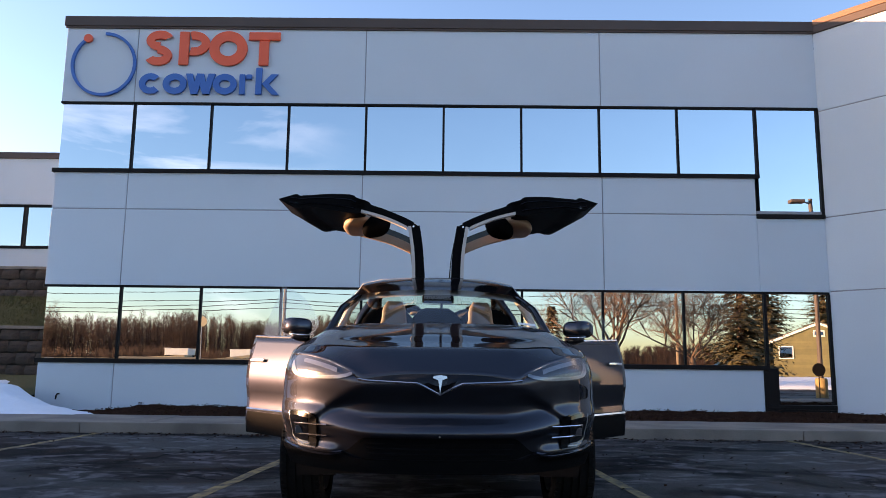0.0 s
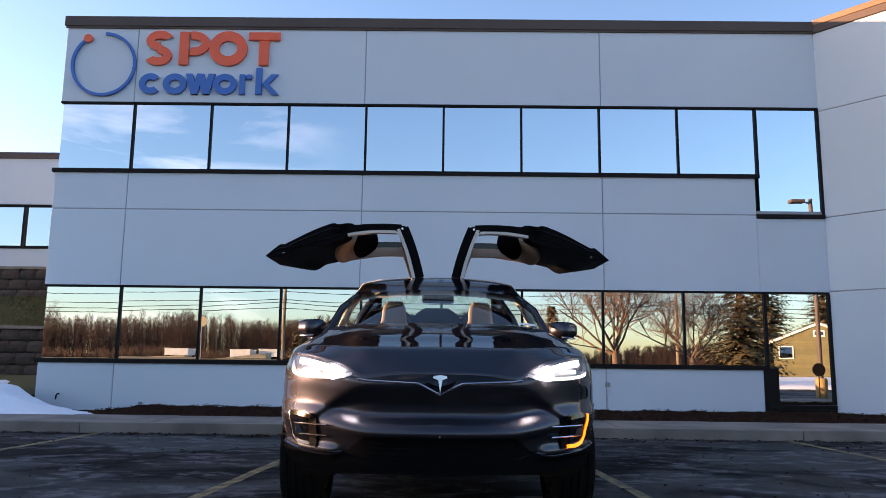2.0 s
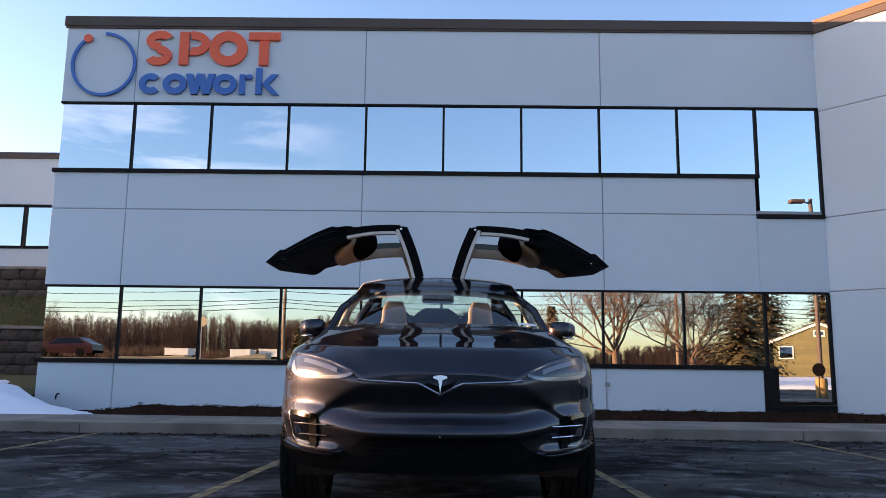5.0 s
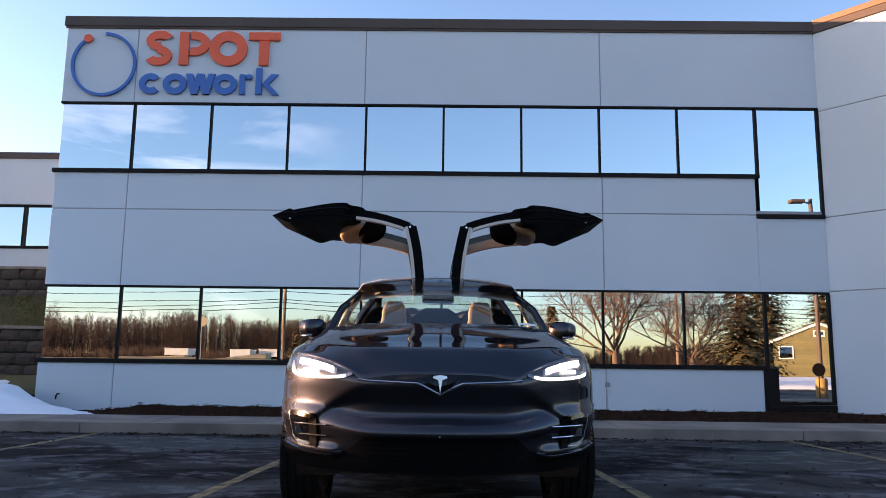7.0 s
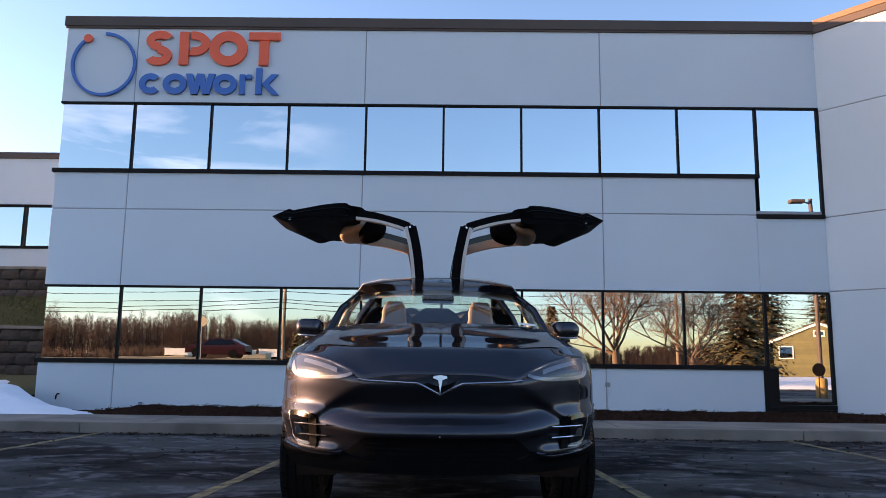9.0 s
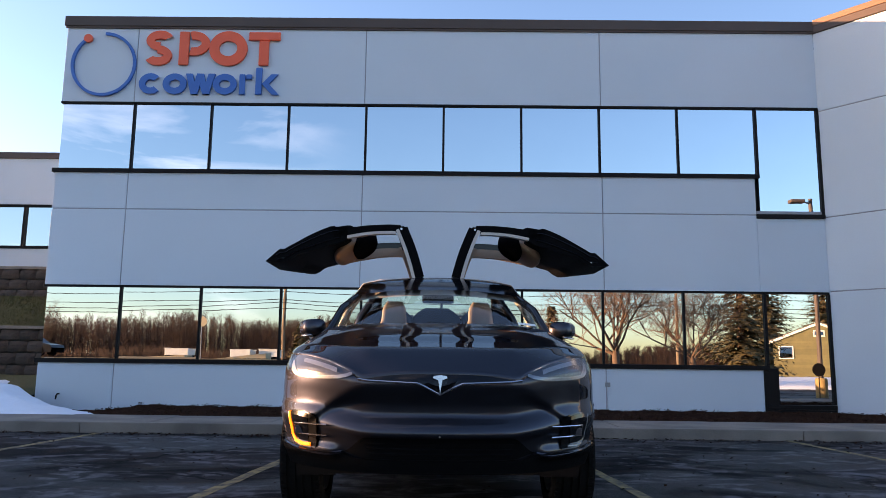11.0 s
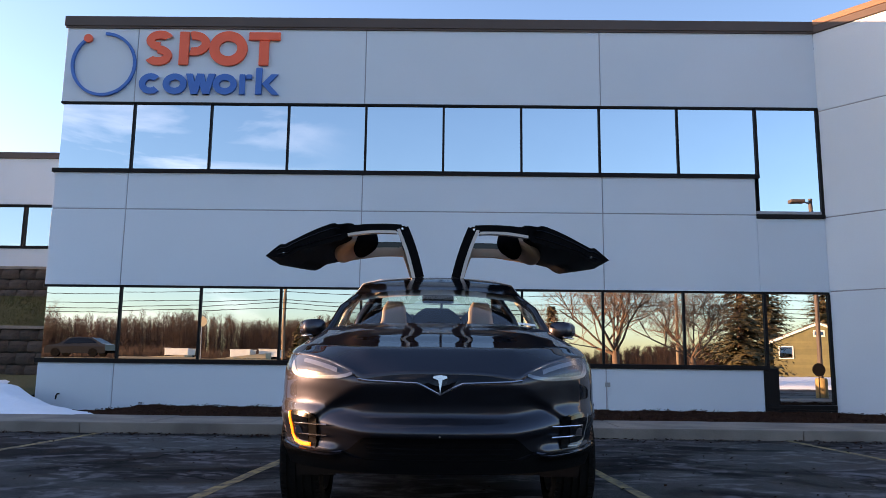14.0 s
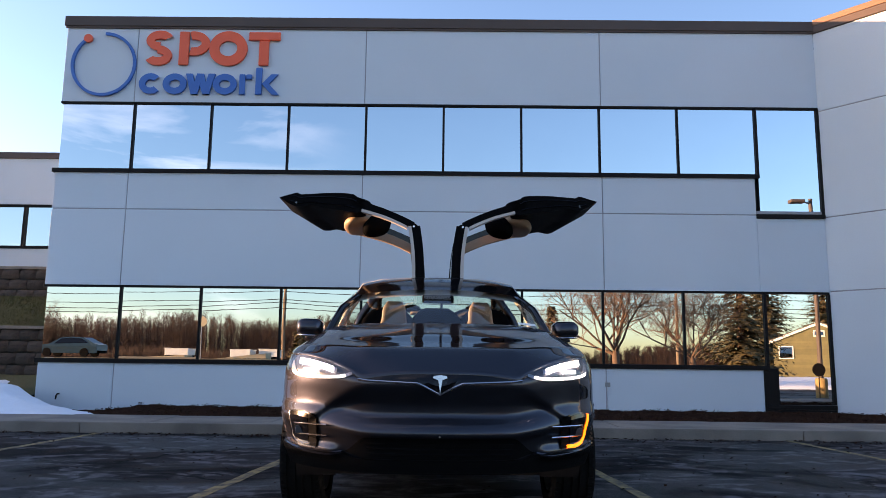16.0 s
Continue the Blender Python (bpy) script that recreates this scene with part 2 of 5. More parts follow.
def box(bm, x0, x1, y0, y1, z0, z1, bevel=0.0):
    r = bmesh.ops.create_cube(bm, size=1.0, matrix=Matrix.Translation(((x0 + x1) / 2, (y0 + y1) / 2, (z0 + z1) / 2)) @ Matrix.Diagonal((x1 - x0, y1 - y0, z1 - z0, 1)))
    if bevel:
        es = {e for v in r["verts"] for e in v.link_edges}
        bmesh.ops.bevel(bm, geom=list(es), offset=bevel, segments=2, profile=0.6, affect="EDGES")
    return bm


def block(x0, x1, y0, y1, z0, z1, bevel=0.0):
    return box(bmesh.new(), x0, x1, y0, y1, z0, z1, bevel)


def tube(bm, pts, radii, sides=8, cap=True):
    """A tapered tube along points."""
    pts = [Vector(p) for p in pts]
    rings = []
    up = Vector((0.31, 0.17, 0.93))
    for i, p in enumerate(pts):
        d = (pts[min(i + 1, len(pts) - 1)] - pts[max(i - 1, 0)]).normalized()
        a = d.cross(up)
        if a.length < 1e-3:
            a = d.cross(Vector((1, 0, 0)))
        a.normalize()
        b = d.cross(a)
        r = radii[i] if isinstance(radii, (list, tuple)) else radii
        rings.append([bm.verts.new(p + r * (math.cos(2 * math.pi * k / sides) * a + math.sin(2 * math.pi * k / sides) * b)) for k in range(sides)])
    for r0, r1 in zip(rings, rings[1:]):
        for k in range(sides):
            bm.faces.new((r0[k], r0[(k + 1) % sides], r1[(k + 1) % sides], r1[k]))
    if cap:
        bm.faces.new(rings[0][::-1])
        bm.faces.new(rings[-1])
    return bm


def grid(bm, rows, flip=False):
    """Quads over rows of points."""
    vs = [[bm.verts.new(p) for p in r] for r in rows]
    for a, b in zip(vs, vs[1:]):
        for k in range(len(a) - 1):
            q = (a[k], a[k + 1], b[k + 1], b[k])
            bm.faces.new(q[::-1] if flip else q)
    return vs


def curve_at(x, knots):
    """Smooth value at x through (x, value) knots."""
    if x <= knots[0][0]:
        return knots[0][1]
    for i in range(len(knots) - 1):
        x0, y0 = knots[i]
        x1, y1 = knots[i + 1]
        if x <= x1:
            def slope(j):
                a, b = knots[max(j - 1, 0)], knots[min(j + 1, len(knots) - 1)]
                return (b[1] - a[1]) / (b[0] - a[0])
            h, t = x1 - x0, (x - x0) / (x1 - x0)
            return (2 * t ** 3 - 3 * t ** 2 + 1) * y0 + (t ** 3 - 2 * t ** 2 + t) * h * slope(i) + (3 * t ** 2 - 2 * t ** 3) * y1 + (t ** 3 - t ** 2) * h * slope(i + 1)
    return knots[-1][1]


# ---- ground ----
FRONT = 14.0  # plane of the facade


def rise(x, y):
    t = max(0.0, min(1.0, (-19.5 - y) / 3.5))
    return t * curve_at(x, [(2, 1.05), (9, -1.0), (24, -1.0), (31, 0.1), (40, 0.1)])


def build_ground():
    bm = bmesh.new()
    n = 90
    xs = [math.copysign(abs(i / n) ** 2.2, i) * 900 for i in range(-n, n + 1)]
    rows = []
    for b in xs:
        row = []
        for a in xs:
            z = -0.03
            if b < -15:
                z += rise(a, b) - 0.01
            row.append((a, b, z))
        rows.append(row)
    grid(bm, rows)
    solid("ground", finish(bm), M["field"], "brown and green winter grass field", "ground", kind="structure")
    bm = bmesh.new()
    rows = [[(-60 + 120 * i / 40, -20 + 29.62 * j / 20, 0.0) for i in range(41)] for j in range(21)]
    grid(bm, rows)
    solid("parking_lot", bm, M["asphalt"], "worn dark asphalt parking lot with damp patches", "parking lot", kind="structure")
    # worn stall lines
    for i, x in enumerate((-7.55, -4.60, -1.55, 1.27, 4.52, 7.5)):
        bm = bmesh.new()
        m = 26
        rng = random.Random(i)
        rows = []
        for k in range(m + 1):
            y = 4.6 + (9.62 - 4.6) * k / m
            off = math.copysign(0.09, x) * (7.2 - y)
            rows.append([(x + off - 0.05 + rng.uniform(-0.006, 0.006), y, 0.004), (x + off + 0.05 + rng.uniform(-0.006, 0.006), y, 0.004)])
        grid(bm, rows, True)
        solid("parking_line", bm, M["paint_line"], "faded yellow painted stall line on asphalt", "road marking", "stall lines", "structure")


KERB_Y = 9.62


def build_shade_bank():
    """Unseen grassy bank, added at the side of the lot to keep the low sun off the asphalt."""
    bm = bmesh.new()
    rows = []
    for j in range(41):
        y = -14.0 + 46.0 * j / 40
        row = []
        for i in range(25):
            u = i / 24
            x = -48.0 + 28.0 * u
            # crest raised beyond y = 14 to shade the lot's right side too
            h = 3.95 * smooth_step((1 - u) / 0.55) * smooth_step((y + 14) / 5) * smooth_step((32 - y) / 5) * (1 + 0.2 * smooth_step((y - 14.0) / 1.8))
            row.append((x, y, -0.04 + h + 0.16 * noise.noise((x * 0.4, y * 0.4, 5)) * min(1, h)))
        rows.append(row)
    grid(bm, rows)
    solid("unseen_shade_bank", finish(bm), M["grass"], "unseen grassy bank, added to shade the parking lot", "bank", kind="structure")


def smooth_step(t):
    t = max(0.0, min(1.0, t))
    return t * t * (3 - 2 * t)


def build_kerb():
    rng = random.Random(3)
    x = -16.0
    kerb = thing("kerb", "long weathered concrete kerb beside the parking lot", "kerb", kind="structure")
    while x < 14:
        w = 3.05 if x > -15 else 2.2
        bm = block(x + 0.003, x + w - 0.003, KERB_Y, KERB_Y + 0.17, -0.1, 0.135, 0.014)
        part("kerb_stone", finish(bm, False), M["kerb"], kerb)
        x += w
    walk_ = thing("sidewalk", "grey concrete sidewalk strip along the building", "sidewalk", kind="structure")
    x = -16.0
    while x < 14:
        bm = block(x + 0.006, x + 1.514, KERB_Y + 0.178, 10.95, -0.1, 0.128 + rng.uniform(-0.004, 0.004), 0.01)
        part("slab", bm, M["kerb"], walk_)
        x += 1.52
    # planting bed, mounded
    bm = bmesh.new()
    rows = []
    for j in range(15):
        y = 10.94 + (14.1 - 10.94) * j / 14
        row = []
        for i in range(150):
            xx = -8.4 + 18.4 * i / 149
            z = 0.075 + 0.02 * math.sin(math.pi * j / 14) + 0.045 * noise.noise((xx * 2.3, y * 2.3, 0)) + 0.03 * noise.noise((xx * 8, y * 8, 3))
            if xx < -5.5:
                z -= 0.10 * min(1, (-5.5 - xx) / 0.6)
            row.append((xx, y, z))
        rows.append(row)
    grid(bm, rows)
    solid("mulch_bed", finish(bm), M["mulch"], "dark brown bark mulch bed along the wall", "planting bed", kind="structure")
    bm = bmesh.new()
    for i in range(8000):
        xx, y = rng.uniform(-5.6, 9.5), 10.97 + 2.9 * rng.random() ** 1.5
        z = 0.080 + 0.02 * math.sin(math.pi * (y - 10.94) / 3.16) + 0.045 * noise.noise((xx * 2.3, y * 2.3, 0)) + 0.03 * noise.noise((xx * 8, y * 8, 3))
        m = Matrix.Translation((xx, y, z + rng.uniform(0, 0.02))) @ Euler((rng.uniform(-0.7, 0.7), rng.uniform(-0.7, 0.7), rng.uniform(0, 6.3))).to_matrix().to_4x4()
        a, b, h = rng.uniform(0.012, 0.038), rng.uniform(0.006, 0.013), 0.005
        vs = [bm.verts.new(m @ Vector(p)) for p in ((-a, -b, 0), (a, -b * 0.6, 0), (a * 0.8, b, 0), (-a * 0.9, b * 0.7, 0), (0, 0, h * 2))]
        for q in ((0, 1, 4), (1, 2, 4), (2, 3, 4), (3, 0, 4)):
            bm.faces.new([vs[k] for k in q])
    solid("bark_chips", bm, M["mulch"], "loose dark bark chips and dead leaves", "mulch", kind="stuff")
    # leaf litter by the kerb
    bm = bmesh.new()
    for i in range(900):
        xx, y = rng.uniform(-8, 8), KERB_Y - 0.01 - 0.35 * rng.random() ** 2.5
        m = Matrix.Translation((xx, y, 0.008)) @ Euler((rng.uniform(-0.5, 0.5), rng.uniform(-0.5, 0.5), rng.uniform(0, 6.3))).to_matrix().to_4x4()
        a = rng.uniform(0.008, 0.028)
        vs = [bm.verts.new(m @ Vector(p)) for p in ((-a, 0, 0), (0, -a * 0.6, 0.004), (a, 0, 0), (0, a * 0.6, 0.006))]
        bm.faces.new(vs)
    for i in range(420):
        xx, y = rng.uniform(-8, 8), rng.uniform(4.6, KERB_Y - 0.1)
        m = Matrix.Translation((xx, y, 0.006)) @ Euler((rng.uniform(-0.5, 0.5), rng.uniform(-0.5, 0.5), rng.uniform(0, 6.3))).to_matrix().to_4x4()
        a = rng.uniform(0.006, 0.026)
        bm.faces.new([bm.verts.new(m @ Vector(p)) for p in ((-a, 0, 0), (0, -a * 0.6, 0.004), (a, 0, 0), (0, a * 0.6, 0.008))])
    solid("leaf_litter", bm, M["mulch"], "dry brown leaf litter in the gutter", "leaves", kind="stuff")
    # snow patch round the left corner
    bm = bmesh.new()
    rows = []
    for j in range(25):
        row = []
        for i in range(60):
            xx = -14.5 + 9.6 * i / 59
            v = j / 24
            edge = curve_at(xx, [(-14, 12.9), (-9.5, 13.0), (-8.2, 12.9), (-7.2, 12.7), (-6.4, 12.0), (-4.9, 11.15)])
            y = 11.0 + (max(edge, 11.02) + 2.2 * max(0, min(1, (-7.6 - xx) / 1.2)) - 11.0) * v
            t = max(0.0, min(1.0, (-5.0 - xx) / 2.3))
            z = 0.12 + 0.36 * t ** 2.1 * min(1, 0.15 + 1.5 * v) + 0.025 * noise.noise((xx * 3, y * 3, 1))
            z -= 0.16 * max(0.0, min(1.0, (-8.8 - xx) / 2.5))
            if i > 56 or j in (0, 24):
                z -= 0.04
            row.append((xx, y, z))
        rows.append(row)
    grid(bm, rows)
    solid("snow_patch", finish(bm), M["snow"], "patch of old white snow beside the building", "snow", kind="structure")


# ---- building ----
PANE = 1.52
X0, X1 = -7.65, 7.20
ROWS = dict(base=-0.1, sill1=0.93, head1=2.27, sill2=4.58, head2=5.89, top=7.45)
JOINTS = (-6.22, -1.67, 2.96)


def wall_piece(parent, x0, x1, z0, z1, name="wall_panel"):
    return part(name, block(x0, x1, FRONT, FRONT + 0.22, z0, z1, 0.008), M["panel"], parent)


def pane(parent, x0, x1, z0, z1, rng):
    w = part("pane", block(-(x1 - x0) / 2, (x1 - x0) / 2, -0.006, 0.006, -(z1 - z0) / 2, (z1 - z0) / 2), M["mirror_glass"], parent, "blue-silver reflective pane")
    w.matrix_basis = pose((x0 + x1) / 2, FRONT + 0.035, (z0 + z1) / 2, rng.uniform(-0.12, 0.12), 0, rng.uniform(-0.12, 0.12))
    return w


def build_facade():
    rng = random.Random(11)
    house = thing("wall_front", "blue-grey painted precast concrete office facade in shade", "building", kind="structure")
    R = ROWS
    edges = [X0, *JOINTS, X1]
    g = 0.009
    for a, b in zip(edges, edges[1:]):
        a2, b2 = a + (g if a > X0 else 0), b - (g if b < X1 else 0)
        wall_piece(house, a2, b2, R["head2"] + 0.03, R["top"] + 0.1)
        # band between the storeys, with a level joint
        hi = R["sill2"] - 0.05
        if b == X1:
            wall_piece(house, a2, 5.90, 3.78 + g, hi)
            wall_piece(house, a2, 5.90, R["head1"] + 0.03, 3.78 - g)
            wall_piece(house, 5.902, b2, R["head1"] + 0.03, 3.71)
        else:
            wall_piece(house, a2, b2, 3.78 + g, hi)
            wall_piece(house, a2, b2, R["head1"] + 0.03, 3.78 - g)
        wall_piece(house, a2, min(b2, 5.88), R["base"], R["sill1"] - 0.07)
    part("joint_backing", block(X0 + 0.02, X1 - 0.02, FRONT + 0.016, FRONT + 0.05, 3.7, 3.86), M["joint"], house)
    for x in JOINTS:
        for z0, z1 in ((R["base"], R["sill1"] - 0.08), (R["head1"] + 0.04, R["sill2"] - 0.06), (R["head2"] + 0.04, R["top"])):
            part("joint_backing", block(x - 0.03, x + 0.03, FRONT + 0.014, FRONT + 0.045, z0, z1), M["joint"], house)
    # body of the building behind
    part("wall_back", block(X0, 20, FRONT + 0.40, 34, -0.1, 7.3), M["panel"], house)
    for z0, z1, x1 in ((R["sill1"] - 0.07, R["head1"] + 0.03, X1), (R["sill2"] - 0.05, R["head2"] + 0.03, X1), (3.70, 4.6, X1), (0, 1.0, X1)):
        part("reveal", block(X0 + 0.02, x1 - 0.02, FRONT + 0.23, FRONT + 0.38, z0, z1), M["inside"], house)
    part("end_wall", block(X0, X0 + 0.18, FRONT + 0.225, FRONT + 0.42, -0.1, 7.4), M["panel"], house)
    # coping
    part("coping", block(X0 - 0.05, X1 + 0.2, FRONT - 0.05, FRONT + 0.5, R["top"] + 0.04, R["top"] + 0.245, 0.01), M["coping"], house, "dark brown metal roof coping")
    part("coping_lip", block(X0 - 0.03, X1 + 0.2, FRONT - 0.03, FRONT + 0.0, R["top"] - 0.0, R["top"] + 0.045, 0.006), M["coping"], house)
    # window bands: each a framed row of panes
    first = -0.113 - 4 * PANE
    bars = [first + PANE * i for i in range(9)]

    def band(name, label, xs, z0, z1):
        win = thing(name, label, "window", "window bands", "structure")
        part("sill", block(xs[0] - 0.07, xs[-1] + 0.022, FRONT - 0.04, FRONT + 0.12, z0 - 0.085, z0 - 0.005, 0.008), M["mullion"], win, "dark bronze metal sill")
        part("head", block(xs[0] - 0.02, xs[-1] + 0.02, FRONT - 0.015, FRONT + 0.12, z1 - 0.003, z1 + 0.038, 0.006), M["mullion"], win)
        for i, x in enumerate(xs):
            end = i == len(xs) - 1
            wd = 0.021
            if 0 < i:
                part("mullion", block(x - wd, x + (0.03 if end else wd), FRONT - 0.012, FRONT + 0.12, z0, z1, 0.005), M["mullion"], win)
        for a, b in zip(xs, xs[1:]):
            pane(win, a + 0.022, b - 0.022, z0, z1, rng)
        return win

    band("window_1", "upper ribbon window of mirrored blue panes", [X0 + 0.02, *bars], R["sill2"], R["head2"])
    win = band("window_2", "tall mirrored pane ending the upper ribbon window", [bars[8], X1 - 0.02], 3.80, R["head2"])
    band("window_3", "lower ribbon window mirroring bare trees and sky", [X0 + 0.02, *bars], R["sill1"], R["head1"])
    door = band("window_4", "full-height mirrored pane by the entrance", [bars[8] + 0.01, X1 - 0.03], 0.22, R["head1"])
    part("jamb", block(5.885, bars[8] + 0.185, FRONT - 0.02, FRONT + 0.15, 0.1, 0.88, 0.006), M["mullion"], door, "wide dark bronze door jamb")
    part("threshold", block(5.9, 7.19, FRONT - 0.03, FRONT + 0.15, 0.09, 0.133, 0.006), M["mullion"], door)
    # hose tap and outlet box on the wall
    tap = thing("wall_outlet", "small grey weatherproof outlet box on the wall", "outlet", at=(2.98, FRONT, 0.55))
    part("cover", block(-0.045, 0.045, -0.045, 0.0, -0.04, 0.04, 0.008), M["galv"], tap)
    part("conduit", tube(bmesh.new(), [(0, -0.012, -0.035), (0, -0.012, -0.5)], 0.008, 6), M["panel"], tap)
    pipe = thing("drain_spout", "small dark drain spout at the wall's foot", "spout", at=(-7.2, FRONT, 0.27))
    part("spout", tube(bmesh.new(), [(0, 0, 0), (0, -0.06, 0), (0.0, -0.10, -0.03), (0, -0.11, -0.10)], 0.015, 8), M["mullion"], pipe)
    # wing that comes forward at an angle
    wing = thing("wall_wing", "blue-grey concrete wing wall set at an angle", "building", kind="structure")
    wing.matrix_basis = pose(X1, FRONT, 0, 0, 0, -50)
    for z0, z1 in ((-0.1, 2.31), (2.33, 3.73), (3.75, 5.84), (5.86, 7.45)):
        part("wall_panel", block(0.0, 5.6, 0.0, 0.2, z0, z1, 0.006), M["panel"], wing)
    part("joint_backing", block(0.01, 5.55, 0.02, 0.1, 0, 7.4), M["joint"], wing)
    # one coping in two tones: shaded brown below, painted sunlight in tan above
    part("coping", block(0.03, 5.65, -0.04, 0.3, 7.455, 7.60, 0.01), M["coping"], wing, "dark brown metal coping")
    part("coping_sunlit_strip", block(0.03, 5.65, -0.05, 0.3, 7.602, 7.72, 0.01), M["sunlit_coping"], wing, "top strip of the brown coping, sunlight put in as tan")


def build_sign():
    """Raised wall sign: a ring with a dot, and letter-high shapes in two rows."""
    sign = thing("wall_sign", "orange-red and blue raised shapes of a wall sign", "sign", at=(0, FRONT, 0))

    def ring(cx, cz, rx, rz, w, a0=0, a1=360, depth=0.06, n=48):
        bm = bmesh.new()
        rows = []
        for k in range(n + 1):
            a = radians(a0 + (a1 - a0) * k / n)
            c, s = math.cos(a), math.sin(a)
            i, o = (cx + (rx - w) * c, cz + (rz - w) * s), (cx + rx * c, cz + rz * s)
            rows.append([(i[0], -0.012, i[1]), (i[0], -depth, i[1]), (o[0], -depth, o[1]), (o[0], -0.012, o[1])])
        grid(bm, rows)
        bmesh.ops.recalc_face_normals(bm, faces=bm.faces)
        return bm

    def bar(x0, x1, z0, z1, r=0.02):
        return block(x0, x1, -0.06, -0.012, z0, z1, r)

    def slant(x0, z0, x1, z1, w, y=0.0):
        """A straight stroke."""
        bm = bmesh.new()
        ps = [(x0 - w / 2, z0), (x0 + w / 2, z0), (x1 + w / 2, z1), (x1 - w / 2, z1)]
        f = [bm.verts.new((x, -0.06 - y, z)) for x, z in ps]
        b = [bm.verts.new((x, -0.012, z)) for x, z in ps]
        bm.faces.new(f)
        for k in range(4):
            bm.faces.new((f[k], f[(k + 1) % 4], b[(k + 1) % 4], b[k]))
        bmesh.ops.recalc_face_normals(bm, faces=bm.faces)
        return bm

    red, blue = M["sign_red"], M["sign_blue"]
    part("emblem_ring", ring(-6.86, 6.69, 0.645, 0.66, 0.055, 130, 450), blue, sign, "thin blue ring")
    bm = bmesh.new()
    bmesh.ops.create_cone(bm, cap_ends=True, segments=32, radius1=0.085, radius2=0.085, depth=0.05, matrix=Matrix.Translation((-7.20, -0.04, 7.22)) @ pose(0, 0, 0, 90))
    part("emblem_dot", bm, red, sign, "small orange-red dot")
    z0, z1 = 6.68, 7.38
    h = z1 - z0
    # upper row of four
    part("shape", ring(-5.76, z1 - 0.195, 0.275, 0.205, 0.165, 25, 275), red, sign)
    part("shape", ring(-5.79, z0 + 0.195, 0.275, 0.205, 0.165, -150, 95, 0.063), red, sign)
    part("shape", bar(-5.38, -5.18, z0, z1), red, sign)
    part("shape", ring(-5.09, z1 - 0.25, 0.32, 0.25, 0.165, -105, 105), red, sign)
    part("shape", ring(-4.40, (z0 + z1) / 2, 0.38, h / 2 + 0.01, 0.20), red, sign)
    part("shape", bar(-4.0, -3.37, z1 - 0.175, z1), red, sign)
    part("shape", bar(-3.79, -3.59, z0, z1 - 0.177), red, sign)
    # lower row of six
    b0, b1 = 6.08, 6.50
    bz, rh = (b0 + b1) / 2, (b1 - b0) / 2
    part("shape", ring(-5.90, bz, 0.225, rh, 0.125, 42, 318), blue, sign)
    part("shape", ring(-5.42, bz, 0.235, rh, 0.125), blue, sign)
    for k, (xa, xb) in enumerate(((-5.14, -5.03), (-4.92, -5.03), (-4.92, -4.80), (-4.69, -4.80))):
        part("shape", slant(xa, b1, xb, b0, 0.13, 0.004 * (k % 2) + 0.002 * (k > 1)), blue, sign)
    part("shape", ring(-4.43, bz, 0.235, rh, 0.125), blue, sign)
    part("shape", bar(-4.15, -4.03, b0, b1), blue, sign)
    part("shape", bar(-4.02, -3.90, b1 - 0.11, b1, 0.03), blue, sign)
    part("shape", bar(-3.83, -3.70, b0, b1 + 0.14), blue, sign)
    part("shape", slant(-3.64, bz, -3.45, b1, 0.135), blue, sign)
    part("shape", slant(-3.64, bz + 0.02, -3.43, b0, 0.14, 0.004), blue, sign)


